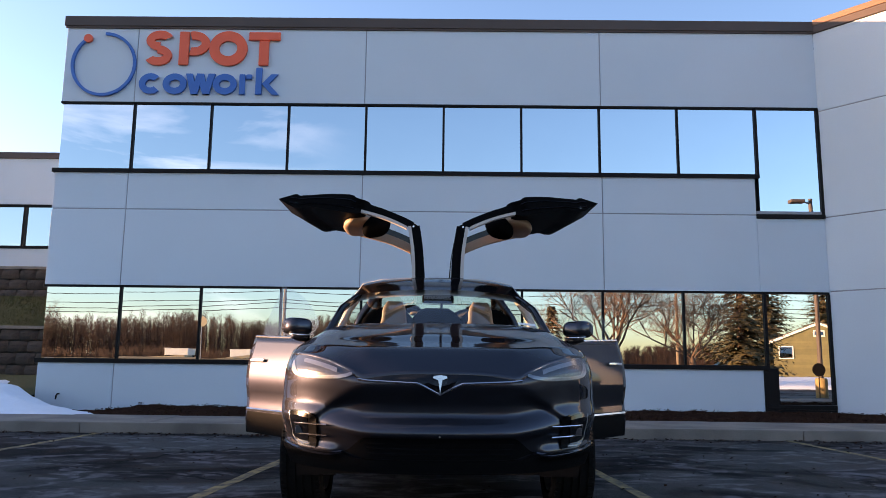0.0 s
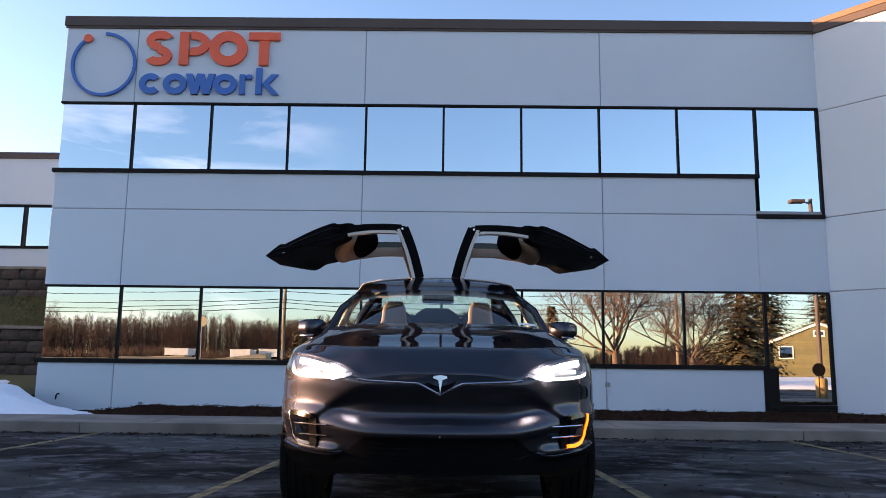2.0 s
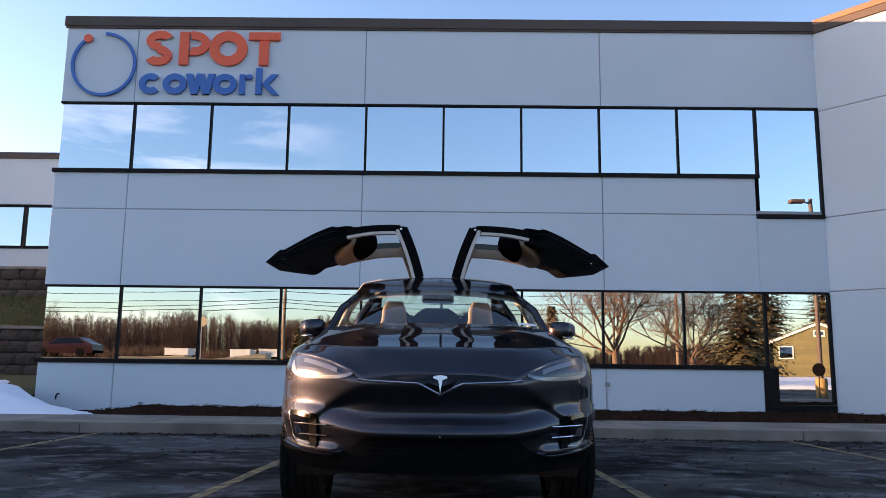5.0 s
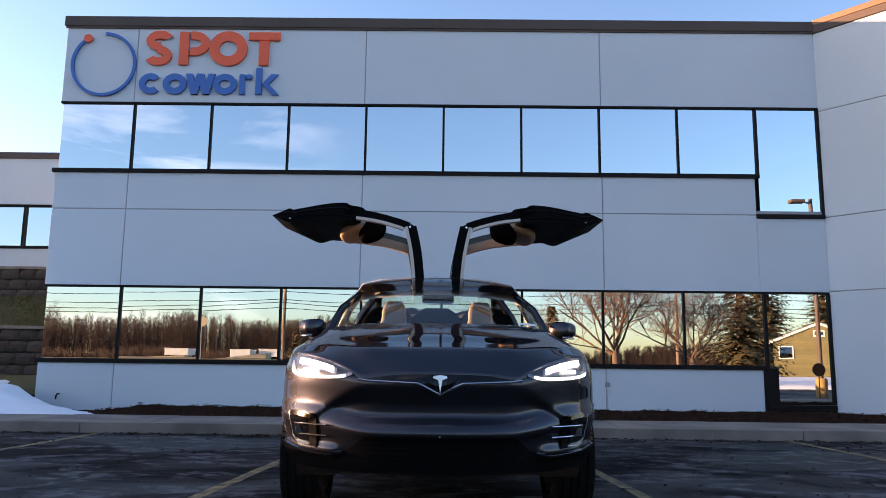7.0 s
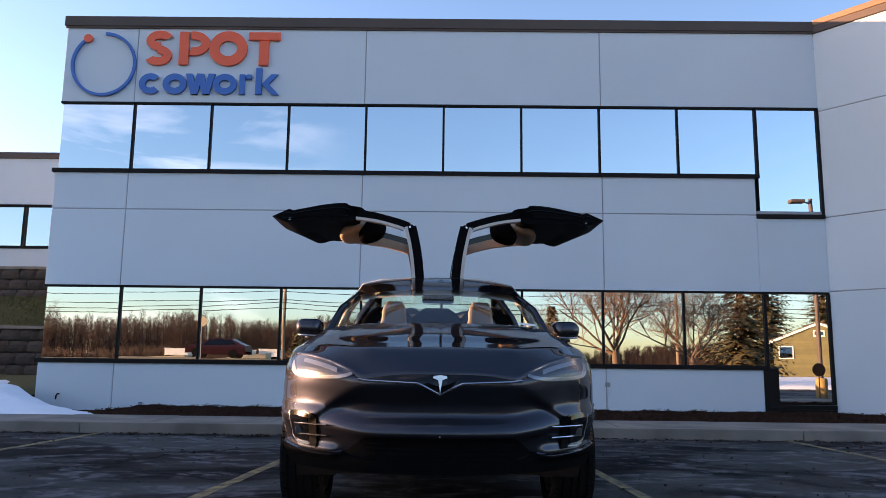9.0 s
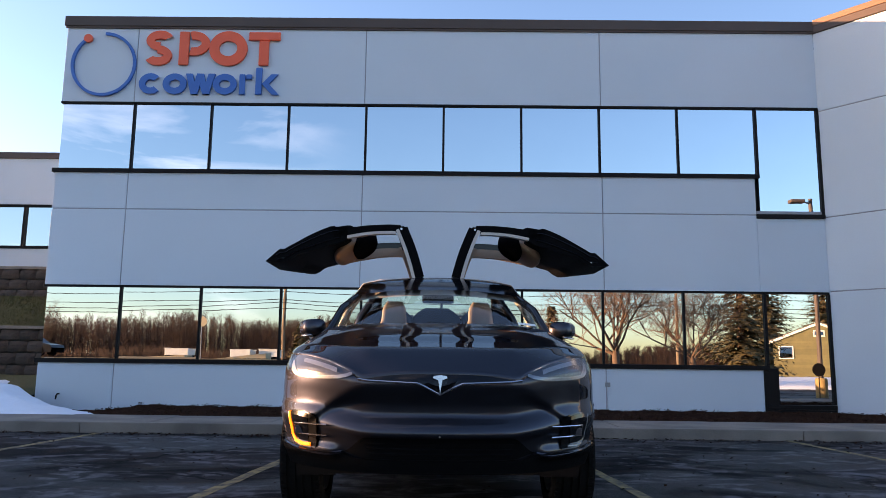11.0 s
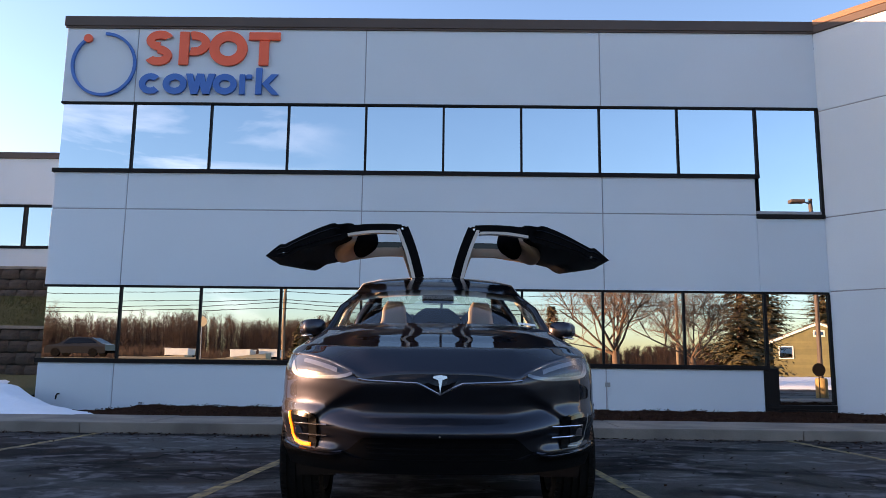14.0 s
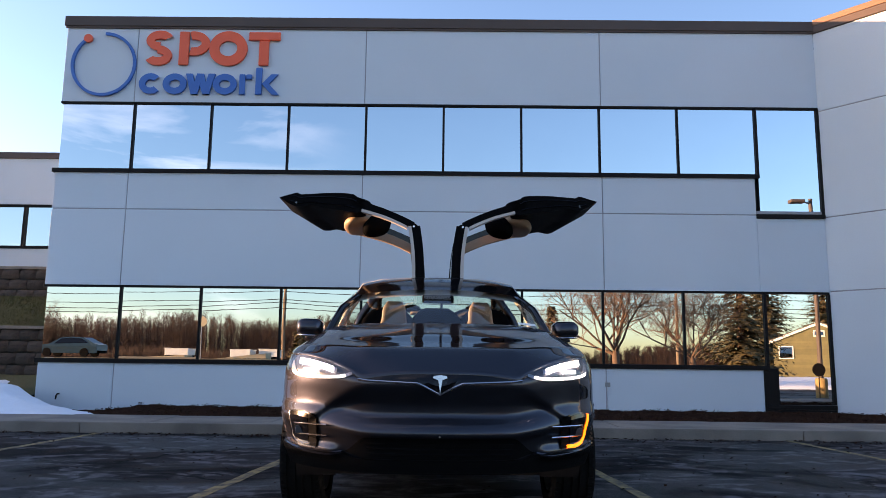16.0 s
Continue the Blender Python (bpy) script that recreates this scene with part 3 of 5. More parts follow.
def build_left():
    """Recessed block of the building, terraces and retaining walls."""
    rng = random.Random(5)
    Y = 22.0
    wall = thing("wall_recess", "blue-grey rear block of the office building", "building", kind="structure")
    part("wall_panel", block(-40, X0 - 0.02, Y, Y + 0.3, 5.50, 6.95, 0.01), M["panel"], wall)
    part("wall_panel", block(-40, X0 - 0.02, Y, Y + 0.3, 2.2, 4.15, 0.01), M["panel"], wall)
    part("wall_back", block(-40, X0 - 0.02, Y + 0.31, Y + 9, 0, 6.9), M["inside"], wall)
    part("coping", block(-40, X0 - 0.02, Y - 0.06, Y + 0.4, 6.93, 7.12, 0.01), M["coping"], wall)
    win = thing("window_5", "mirrored ribbon window on the rear block", "window", "window bands", "structure")
    part("sill", block(-40, X0 - 0.03, Y - 0.05, Y + 0.15, 4.155, 4.23, 0.006), M["mullion"], win)
    part("head", block(-40, X0 - 0.03, Y - 0.02, Y + 0.15, 5.44, 5.50, 0.006), M["mullion"], win)
    x = -12.83
    xs = [x + PANE * k for k in range(-12, 4)]
    for a, b in zip(xs, xs[1:]):
        part("mullion", block(a - 0.03, a + 0.03, Y - 0.01, Y + 0.15, 4.23, 5.44), M["mullion"], win)
        p = part("pane", block(-(b - a) / 2 + 0.03, (b - a) / 2 - 0.03, -0.006, 0.006, -0.605, 0.605), M["mirror_glass"], win)
        p.matrix_basis = pose((a + b) / 2, Y + 0.08, 4.835, rng.uniform(-0.1, 0.1), 0, rng.uniform(-0.1, 0.1))
    # terraces
    bm = bmesh.new()
    rows = []
    for j in range(12):
        row = []
        for i in range(40):
            xx = -30 + 22.4 * i / 39
            v = j / 11
            row.append((xx, 18.9 + 1.9 * v, 1.62 + 1.0 * v ** 0.9 + 0.05 * noise.noise((xx, v * 3, 0))))
        rows.append(row)
    grid(bm, rows)
    solid("grass_slope", finish(bm), M["grass"], "mown green-brown grass slope between retaining walls", "grass", kind="structure")
    rng = random.Random(8)
    bm = bmesh.new()
    for i in range(9000):
        xx, v = rng.uniform(-15, -7.7), rng.random()
        y, z = 18.9 + 1.9 * v, 1.62 + 1.0 * v ** 0.9
        a, h = rng.uniform(0, 6.3), rng.uniform(0.03, 0.10)
        dx, dy = math.cos(a) * 0.008, math.sin(a) * 0.008
        bm.faces.new([bm.verts.new(p) for p in ((xx - dx, y - dy, z), (xx + dx, y + dy, z), (xx + rng.uniform(-0.04, 0.04), y + rng.uniform(-0.04, 0.04), z + h))])
    solid("grass_blades", bm, M["grass"], "short winter grass blades on the slope", "grass", kind="stuff")

    def blocks(name, y, zs, x0, x1):
        w = thing(name, "retaining wall of brown split-face concrete blocks", "retaining wall", kind="structure")
        part("core", block(x0, x1, y + 0.15, y + 0.5, zs[0] - 0.3, zs[-1] - 0.02), M["inside"], w)
        me = mesh_of("block", finish(rock(), False), M["block"])
        for r, z in enumerate(zs[:-1]):
            x = x0 + 0.24 * (r % 2)
            while x < x1 - 0.1:
                ob = new("block", me)
                ob.parent = w
                wdt = min(0.48, x1 - x)
                ob.matrix_basis = Matrix.Translation((x + wdt / 2, y + rng.uniform(-0.02, 0.02) + 0.02 * r, z + 0.15)) @ Matrix.Diagonal((wdt / 0.48, 1, 1, 1))
                x += wdt
        part("cap", block(x0, x1, y - 0.03, y + 0.35, zs[-1] - 0.005, zs[-1] + 0.075, 0.01), M["kerb"], w, "flat grey cap course")
        return w

    def rock():
        bm = bmesh.new()
        rows = []
        for k in range(7):
            u = -1 + k / 3
            rows.append([(0.235 * u, 0.06 * u * u + 0.055 * abs(w) ** 3 - 0.10 + 0.02 * noise.noise((u * 1.7, w * 1.7, 4)), 0.145 * w) for w in (-1, -0.75, -0.25, 0.3, 0.78, 1)])
        grid(bm, [[(x, 0.2, z) for x, y, z in rows[0]]] + rows + [[(x, 0.2, z) for x, y, z in rows[-1]]])
        bmesh.ops.recalc_face_normals(bm, faces=bm.faces)
        return bm

    blocks("retaining_wall_low", 18.6, [0.13 + 0.30 * k for k in range(6)], -16.0, X0 - 0.02)
    blocks("retaining_wall_high", 20.9, [2.50 + 0.30 * k for k in range(4)], -16.5, X0 - 0.02)
    bm = bmesh.new()
    rows = [[(-30 + 22.3 * i / 30, y, z + 0.04 * noise.noise((i * 0.7, y, 2))) for i in range(31)] for y, z in ((10.98, 0.08), (13.2, 0.16), (15, 0.34), (17, 0.45), (18.8, 0.5))]
    grid(bm, rows)
    solid("lawn", finish(bm), M["grass"], "rough grass at the foot of the retaining wall", "grass", kind="structure")


build_ground()
build_shade_bank()
build_kerb()
build_facade()
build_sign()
build_left()


# ---- surroundings behind the camera, seen mirrored in the panes ----
def limb(bm, rng, p, d, length, r, depth, sides):
    """A limb with its forks, as tapered crooked tubes."""
    pts, q, v = [p], p.copy(), d.copy()
    n = 4 if depth > 1 else 3
    for k in range(n):
        v = (v + Vector((rng.uniform(-1, 1), rng.uniform(-1, 1), rng.uniform(-0.5, 0.9))) * 0.20).normalized()
        q = q + v * (length / n)
        pts.append(q.copy())
    tube(bm, pts, [r * (1 - 0.55 * k / n) for k in range(n + 1)], sides, False)
    if depth == 0:
        return
    kids = rng.randint(3, 5) if depth > 1 else rng.randint(5, 8)
    for i in range(kids):
        f = 0.35 + 0.65 * (i + rng.random()) / kids
        b = pts[min(n, int(f * n))]
        side = Vector((rng.uniform(-1, 1), rng.uniform(-1, 1), rng.uniform(-0.15, 0.8)))
        w = (v * 0.55 + side.normalized() * 0.85).normalized()
        limb(bm, rng, b, w, length * rng.uniform(0.5, 0.78), r * rng.uniform(0.42, 0.6), depth - 1, max(3, sides - 1))


def bare_tree(seed, x, y, height, r, label, depth=4):
    rng = random.Random(seed)
    tree = thing("bare_tree", label, "tree", "bare trees", at=(x, y, rise(x, y) - 0.1))
    bm = bmesh.new()
    th = height * 0.15
    tube(bm, [(0, 0, 0), (0.05, 0, 0.3), (0.02, 0.03, th * 0.6), (0, 0, th)], [r * 1.35, r, r * 0.9, r * 0.85], 9, False)
    part("trunk", finish(bm), M["bark"], tree)
    bm = bmesh.new()
    for k in range(8):
        a = 2 * math.pi * k / 8 + rng.uniform(-0.4, 0.4)
        lean = rng.uniform(0.6, 2.2) if k else 0.15
        limb(bm, rng, Vector((0, 0, th * rng.uniform(0.72, 1.0))), Vector((math.cos(a) * lean, math.sin(a) * lean, 1)).normalized(), height * rng.uniform(0.30, 0.42), r * rng.uniform(0.22, 0.36), depth, 6)
    part("crown", bm, M["bark"], tree, "leafless crooked limbs and twigs")
    return tree


def conifer(seed, x, y, height, width, label):
    rng = random.Random(seed)
    tree = thing("conifer_tree", label, "tree", "conifers", at=(x, y, rise(x, y) - 0.05))
    part("trunk", tube(bmesh.new(), [(0, 0, 0), (0, 0, height * 0.5), (0, 0, height * 0.96)], [width * 0.05, width * 0.03, 0.01], 7), M["bark"], tree)
    bm = bmesh.new()
    levels = int(height * 6)
    for i in range(levels):
        f = i / levels
        z = height * (0.07 + 0.93 * f)
        reach = width / 2 * (1 - f) ** 0.85 * rng.uniform(0.72, 1.12)
        for k in range(max(6, int(15 * (1 - f)))):
            a = rng.uniform(0, 2 * math.pi)
            rr = reach * rng.uniform(0.7, 1.1)
            d = Vector((math.cos(a), math.sin(a), -0.25 - 0.2 * (1 - f)))
            s = Vector((-math.sin(a), math.cos(a), 0))
            for c in range(9):
                u = 0.12 + 0.88 * (c + rng.random()) / 9
                p = Vector((0, 0, z)) + d * rr * u + Vector((0, 0, rr * 0.18 * u * u))
                w = (0.10 + 0.16 * rr * (1.05 - u)) * rng.uniform(0.5, 1.1)
                q = d * rng.uniform(0.15, 0.4) + Vector((0, 0, rng.uniform(-0.16, 0.12)))
                for sg in (-1, 1):
                    bm.faces.new([bm.verts.new(v) for v in (p, p + s * sg * w + q * 0.6, p + q + Vector((0, 0, rng.uniform(-0.08, 0.08))))])
    part("crown", bm, M["needle"], tree, "uneven olive-green needle boughs")
    return tree


def build_woods():
    rng = random.Random(21)
    bm = bmesh.new()
    for i in range(2300):
        x = rng.uniform(-105, 42)
        y = -78 - 30 * rng.random()
        h = (rng.uniform(5.8, 8.0) if x < 8 else rng.uniform(2.2, 4.6)) * (0.85 + 0.25 * noise.noise((x * 0.09, 0, 0)))
        base = Vector((x, y, rise(x, y)))
        tube(bm, [base, base + Vector((rng.uniform(-0.3, 0.3), 0, h * 0.6)), base + Vector((rng.uniform(-0.5, 0.5), 0, h))], [0.07, 0.045, 0.012], 3, False)
        for k in range(70):
            f = rng.uniform(0.12, 0.97)
            p = base + Vector((rng.uniform(-0.15, 0.15), rng.uniform(-0.1, 0.1), h * f))
            a = rng.uniform(0, 6.3)
            l = h * rng.uniform(0.08, 0.20) * (1.15 - 0.75 * f * f)
            tip = p + Vector((math.cos(a) * l * 0.8, math.sin(a) * l * 0.8, l * rng.uniform(0.4, 0.9)))
            w = 0.022
            bm.faces.new([bm.verts.new(v) for v in (p - Vector((w, 0, 0)), p + Vector((w, 0, 0)), tip)])
            for c in range(2):
                m = p.lerp(tip, rng.uniform(0.25, 0.8))
                t2 = m + Vector((rng.uniform(-0.5, 0.5), rng.uniform(-0.2, 0.2), rng.uniform(0.15, 0.6)))
                bm.faces.new([bm.verts.new(v) for v in (m - Vector((w * 0.6, 0, 0)), m + Vector((w * 0.6, 0, 0)), t2)])
    solid("far_woods", bm, M["twig"], "belt of bare brown winter woods", "woods", kind="stuff")
    bm = bmesh.new()
    for i in range(2600):
        x, y = rng.uniform(-105, 45), rng.uniform(-80, -70)
        p = Vector((x, y, rise(x, y)))
        h = rng.uniform(0.5, 1.7)
        for k in range(4):
            dx = rng.uniform(-0.5, 0.5)
            bm.faces.new([bm.verts.new(v) for v in (p + Vector((dx * 0.3 - 0.08, 0, 0)), p + Vector((dx * 0.3 + 0.08, 0, 0)), p + Vector((dx, rng.uniform(-0.3, 0.3), h)))])
    solid("underbrush", bm, M["twig"], "brown underbrush along the wood's edge", "bushes", kind="stuff")


def bend(x):
    """The road swings away beyond the lot."""
    return -0.16 * max(0.0, x - 3.0) ** 1.45


def build_far():
    bm = bmesh.new()
    rows = []
    for y in (-23.2, -25, -27, -29, -31):
        rows.append([(-300 + 6 * i, y + bend(-300 + 6 * i), rise(-300 + 6 * i, y) + 0.02) for i in range(63)])
    grid(bm, rows, True)
    solid("road", bm, M["asphalt"], "grey two-lane road behind the lot", "road", kind="structure")
    # snow left lying on the lot and verge
    rng = random.Random(4)
    for cx, cy, a, b in ((17, -6, 8, 1.3), (21, -11, 9, 2.0), (26, -17, 12, 2.4), (25, -23, 12, 2.5), (15, -0.5, 4, 0.35), (20, 1.5, 5, 0.3), (-14, -19.5, 12, 0.8)):
        bm = bmesh.new()
        ring = []
        c = bm.verts.new((cx, cy, 0.16))
        outer, mid = [], []
        for k in range(44):
            t = 2 * math.pi * k / 44
            w = 1 + 0.28 * noise.noise((math.cos(t) * 2 + cx, math.sin(t) * 2, cy)) + rng.uniform(-0.06, 0.06)
            outer.append(bm.verts.new((cx + a * w * math.cos(t), cy + b * w * math.sin(t), rise(cx, cy) + 0.005)))
            mid.append(bm.verts.new((cx + a * w * 0.8 * math.cos(t), cy + b * w * 0.8 * math.sin(t), rise(cx, cy) + 0.12)))
        c.co.z += rise(cx, cy)
        for k in range(44):
            j = (k + 1) % 44
            bm.faces.new((outer[k], outer[j], mid[j], mid[k]))
            bm.faces.new((mid[k], mid[j], c))
        solid("snow_bank", finish(bm), M["snow"], "low bank of old snow on the asphalt", "snow", "snow banks", "structure")
    # trees
    bare_tree(31, 9.6, -15.0, 11.5, 0.25, "large bare tree with crooked spreading limbs", 4)
    bare_tree(47, 15.8, -20.0, 11.0, 0.23, "broad bare tree with dense fine twigs", 4)
    bare_tree(52, -37.0, -36.0, 8.2, 0.16, "round-crowned bare tree at the wood's edge", 4)
    bare_tree(58, -27.5, 3.5, 9.0, 0.2, "bare tree at the side of the lot", 3)
    conifer(61, 21.0, -25.0, 12.0, 8.2, "large olive-green spruce beside a house")
    conifer(62, 31.0, -44.0, 14.0, 8.5, "tall dark spruce behind a house")
    conifer(63, 38.5, -48.0, 14.0, 8.0, "tall dark spruce behind a house")
    conifer(64, -12.0, -33.0, 3.2, 2.3, "small dark spruce by the road")
    conifer(65, 6.6, -18.5, 4.6, 2.2, "slim spruce among bare trees")
    # house with gable
    hx0, hx1, hy, hz = 26.6, 33.4, -33.0, 0.35
    house = thing("house", "olive-green shingled house with white trim, sunlit gable", "house")
    house.matrix_basis = Matrix.Translation((hx0, hy, 0)) @ pose(0, 0, 0, 0, 0, 25) @ Matrix.Translation((-hx0, -hy, 0))
    bm = bmesh.new()
    mid = (hx0 + hx1) / 2
    pts = [(hx0, -1.3), (hx1, -1.3), (hx1, hz + 2.35), (mid, hz + 3.75), (hx0, hz + 2.35)]
    f = [bm.verts.new((x, hy, z)) for x, z in pts]
    b = [bm.verts.new((x, hy - 8, z)) for x, z in pts]
    bm.faces.new(f), bm.faces.new(b[::-1])
    for k in range(5):
        bm.faces.new((f[k], b[k], b[(k + 1) % 5], f[(k + 1) % 5]))
    bmesh.ops.recalc_face_normals(bm, faces=bm.faces)
    part("wall", bm, M["siding"], house)
    for r in range(17):
        z = hz + 0.04 + 0.215 * r
        half = (hx1 - hx0) / 2 if z < hz + 2.3 else (hx1 - hx0) / 2 * (1 - (z + 0.2 - hz - 2.35) / 1.4)
        if half > 0.3:
            part("shingle_course", block(mid - half, mid + half, hy, hy + 0.035, z, z + 0.19), M["siding"], house)
    for sg in (-1, 1):
        bm = bmesh.new()
        e = mid + sg * ((hx1 - hx0) / 2 + 0.25)
        tp = [(e, hz + 2.22), (mid, hz + 3.72), (mid, hz + 3.94), (e, hz + 2.44)]
        f = [bm.verts.new((x, hy + 0.12, z)) for x, z in tp]
        b = [bm.verts.new((x, hy - 8.2, z)) for x, z in tp]
        bm.faces.new(f), bm.faces.new(b[::-1])
        for k in range(4):
            bm.faces.new((f[k], b[k], b[(k + 1) % 4], f[(k + 1) % 4]))
        bmesh.ops.recalc_face_normals(bm, faces=bm.faces)
        part("roof", bm, M["roof"], house)
        bm = bmesh.new()
        tp = [(e, hz + 2.16), (mid, hz + 3.66), (mid, hz + 3.86), (e, hz + 2.36)]
        f = [bm.verts.new((x, hy + 0.16, z)) for x, z in tp]
        b = [bm.verts.new((x, hy + 0.125, z)) for x, z in tp]
        bm.faces.new(f)
        for k in range(4):
            bm.faces.new((f[k], b[k], b[(k + 1) % 4], f[(k + 1) % 4]))
        bmesh.ops.recalc_face_normals(bm, faces=bm.faces)
        part("barge_board", bm, M["trim"], house, "white barge board")
    for x0, x1, z0, z1 in ((27.0, 28.1, hz + 0.95, hz + 2.0), (mid - 0.4, mid + 0.4, hz + 2.7, hz + 3.2)):
        w = part("window", block(x0, x1, hy + 0.03, hy + 0.09, z0, z1, 0.01), M["trim"], house, "white framed window")
        part("pane", block(x0 + 0.09, x1 - 0.09, hy + 0.091, hy + 0.10, z0 + 0.09, z1 - 0.09), M["mirror_glass"], w)
    part("chimney", block(mid + 1.6, mid + 2.2, hy - 2.2, hy - 1.6, hz + 2.9, hz + 4.5, 0.02), M["trim"], house)
    # lamp post on a yellow base
    lp = thing("lamp_post", "parking-lot lamp post on a round yellow concrete base", "lamp post", at=(10.75, 6.4, 0))
    part("base", tube(bmesh.new(), [(0, 0, 0), (0, 0, 0.52), (0, 0, 0.56)], [0.165, 0.165, 0.14], 20), M["bollard"], lp, "yellow painted concrete base")
    part("pole", tube(bmesh.new(), [(0, 0, 0.56), (0, 0, 5.82)], [0.065, 0.055], 12), M["coping"], lp)
    part("arm", tube(bmesh.new(), [(0, 0, 5.67), (-0.25, 0, 5.74)], 0.025, 8), M["coping"], lp)
    bm = bmesh.new()
    box(bm, -0.62, -0.2, -0.13, 0.13, 5.69, 5.79, 0.03)
    part("lamp_head", bm, M["coping"], lp)
    sg = thing("round_sign", "small round dark sign on a thin post", "sign", at=(9.45, 8.9, 0))
    part("post", tube(bmesh.new(), [(0, 0, 0), (0, 0, 0.98)], 0.014, 8), M["mullion"], sg)
    part("disc", tube(bmesh.new(), [(0, 0.014, 0.82), (0, 0.024, 0.82)], 0.165, 24), M["mullion"], sg)
    stop = thing("road_sign", "pale back of an octagonal road sign on a post", "sign", at=(-16.6, -22.0, 0.9))
    part("post", tube(bmesh.new(), [(0, 0, 0), (0, 0, 2.9)], 0.03, 6), M["galv"], stop)
    part("plate", tube(bmesh.new(), [(0, 0.03, 2.6), (0, 0.045, 2.6)], 0.36, 8), M["cream"], stop)
    # poles and wires
    poles = [(-60.0, -52.0), (-17.6, -52.0), (24.5, -52.0)]
    for x, y in poles:
        up = thing("utility_pole", "weathered wooden utility pole with a crossarm", "utility pole", "utility poles", at=(x, y, rise(x, y) - 0.1))
        part("pole", tube(bmesh.new(), [(0, 0, 0), (0, 0, 10.5)], [0.2, 0.14], 9), M["wood_pole"], up)
        part("crossarm", block(-0.06, 0.06, -1.1, 1.1, 9.6, 9.74, 0.01), M["wood_pole"], up)
    for h, off, sag in ((9.6, 0.9, 0.5), (9.6, -0.9, 0.6), (7.4, 0, 0.55), (6.5, 0.1, 0.6), (6.2, 0.15, 0.9), (5.6, 0.15, 0.7)):
        line = thing("overhead_wire", "black overhead wire between utility poles", "wire", "overhead wires")
        for (xa, ya), (xb, yb) in zip([(-150, -52)] + poles, poles + [(90, -52.0)]):
            pts = []
            for k in range(15):
                f = k / 14
                pts.append((xa + (xb - xa) * f, ya + off, h + rise(-20, -52) * (1 if xa < 0 else 0.5) - sag * 4 * f * (1 - f)))
            part("span", tube(bmesh.new(), pts, 0.035, 4, False), M["wire"], line)
    # low walls and parked trailers beyond the road
    for x0, x1, y, z0, z1, kind in ((-21.4, -16.6, -40, 0.9, 1.6, "long low tan wall rising to one end,"), (-30.5, -25.5, -44, 0.9, 1.2, "long low tan wall rising to one end,"), (-21.6, -19.6, -46, 1.25, 1.95, "white box trailer"), (-18.9, -17.0, -46.5, 1.3, 2.05, "white box trailer"), (-28.6, -26.2, -47, 1.2, 1.85, "white box trailer"), (-46.5, -45.3, -40, 1.0, 2.1, "white box trailer")):
        low = kind.startswith("long")
        s = thing("low_wall" if low else "box_trailer", kind + " beyond the road", "wall" if low else "trailer")
        bm = block(x0, x1, y - 2.2, y, z0, z1, 0.0 if low else 0.06)
        if low:
            for v in bm.verts:
                if v.co.z > (z0 + z1) / 2 and v.co.x < (x0 + x1) / 2:
                    v.co.z -= 0.8 * (z1 - z0)
        part("body", bm, M["cream"] if low else M["trim"], s)
        if not low:
            part("roof", block(x0 - 0.05, x1 + 0.05, y - 2.25, y + 0.05, z1, z1 + 0.06, 0.02), M["trim"], s)
            part("chassis", block(x0 + 0.1, x1 - 0.1, y - 2.1, y - 0.1, z0 - 0.40, z0, 0.01), M["black"], s)



build_woods()
build_far()


# ---- the car: x across, s behind the nose, z up ----
NOSE_Y, CAR_X, CAR_TURN = 4.10, -0.035, 1.25
HALF = [(0.18, 0.93), (0.30, 0.965), (0.5, 0.99), (0.70, 1.0), (0.88, 0.99), (1.0, 0.965), (1.12, 0.93), (1.25, 0.90)]
PROFILE = [(0.15, 0.20), (0.30, 0.10), (0.40, 0.06), (0.50, 0.03), (0.535, 0.0), (0.56, -0.010), (0.59, -0.006), (0.62, 0.010), (0.65, 0.026), (0.70, 0.024), (0.78, 0.010), (0.84, 0.012), (0.90, 0.06), (1.0, 0.14), (1.1, 0.2)]
TOPLINE = [(0.0, 0.880), (0.22, 0.876), (0.36, 0.860), (0.43, 0.850), (0.50, 0.886), (0.58, 0.924), (0.66, 0.950), (0.735, 0.970), (0.80, 0.981), (0.87, 0.985), (0.94, 0.993), (1.0, 0.999)]
BULGE = 0.85
REAR0, REAR_L = 4.30, 0.70


def smooth(t):
    t = max(0.0, min(1.0, t))
    return t * t * (3 - 2 * t)


def nose_at(x, z):
    edge = 0.44 + 1.55 * max(0.0, 0.825 - z)  # slanting edge of the sunk middle panel
    sunk = 0.036 * smooth((0.835 - z) / 0.14) * smooth((z - 0.545) / 0.12) * smooth((edge - abs(x)) / 0.075)
    ledge = 0.034 * smooth((0.505 - z) / 0.06) * smooth((z - 0.395) / 0.03) * smooth((abs(x) - 0.52) / 0.10)  # bright lip under the side vents
    return curve_at(z - 0.06 * smooth((abs(x) - 0.33) / 0.45), PROFILE) + sunk - ledge


def front(x, z):
    """How far behind the nose the front skin lies."""
    t = min(0.99995, abs(x) / curve_at(z, HALF))
    return nose_at(x, z) + BULGE * (1 - math.sqrt(1 - t ** 2.4))


def plan(s):
    return curve_at(s, [(0.9, 1.0), (2.0, 0.985), (2.9, 0.985), (3.7, 1.0), (4.4, 0.955)])


def belt(s):
    return curve_at(s, [(0.6, 0.99), (1.0, 1.045), (1.63, 1.115), (2.5, 1.15), (3.6, 1.20), (4.3, 1.21), (5.0, 1.14)])


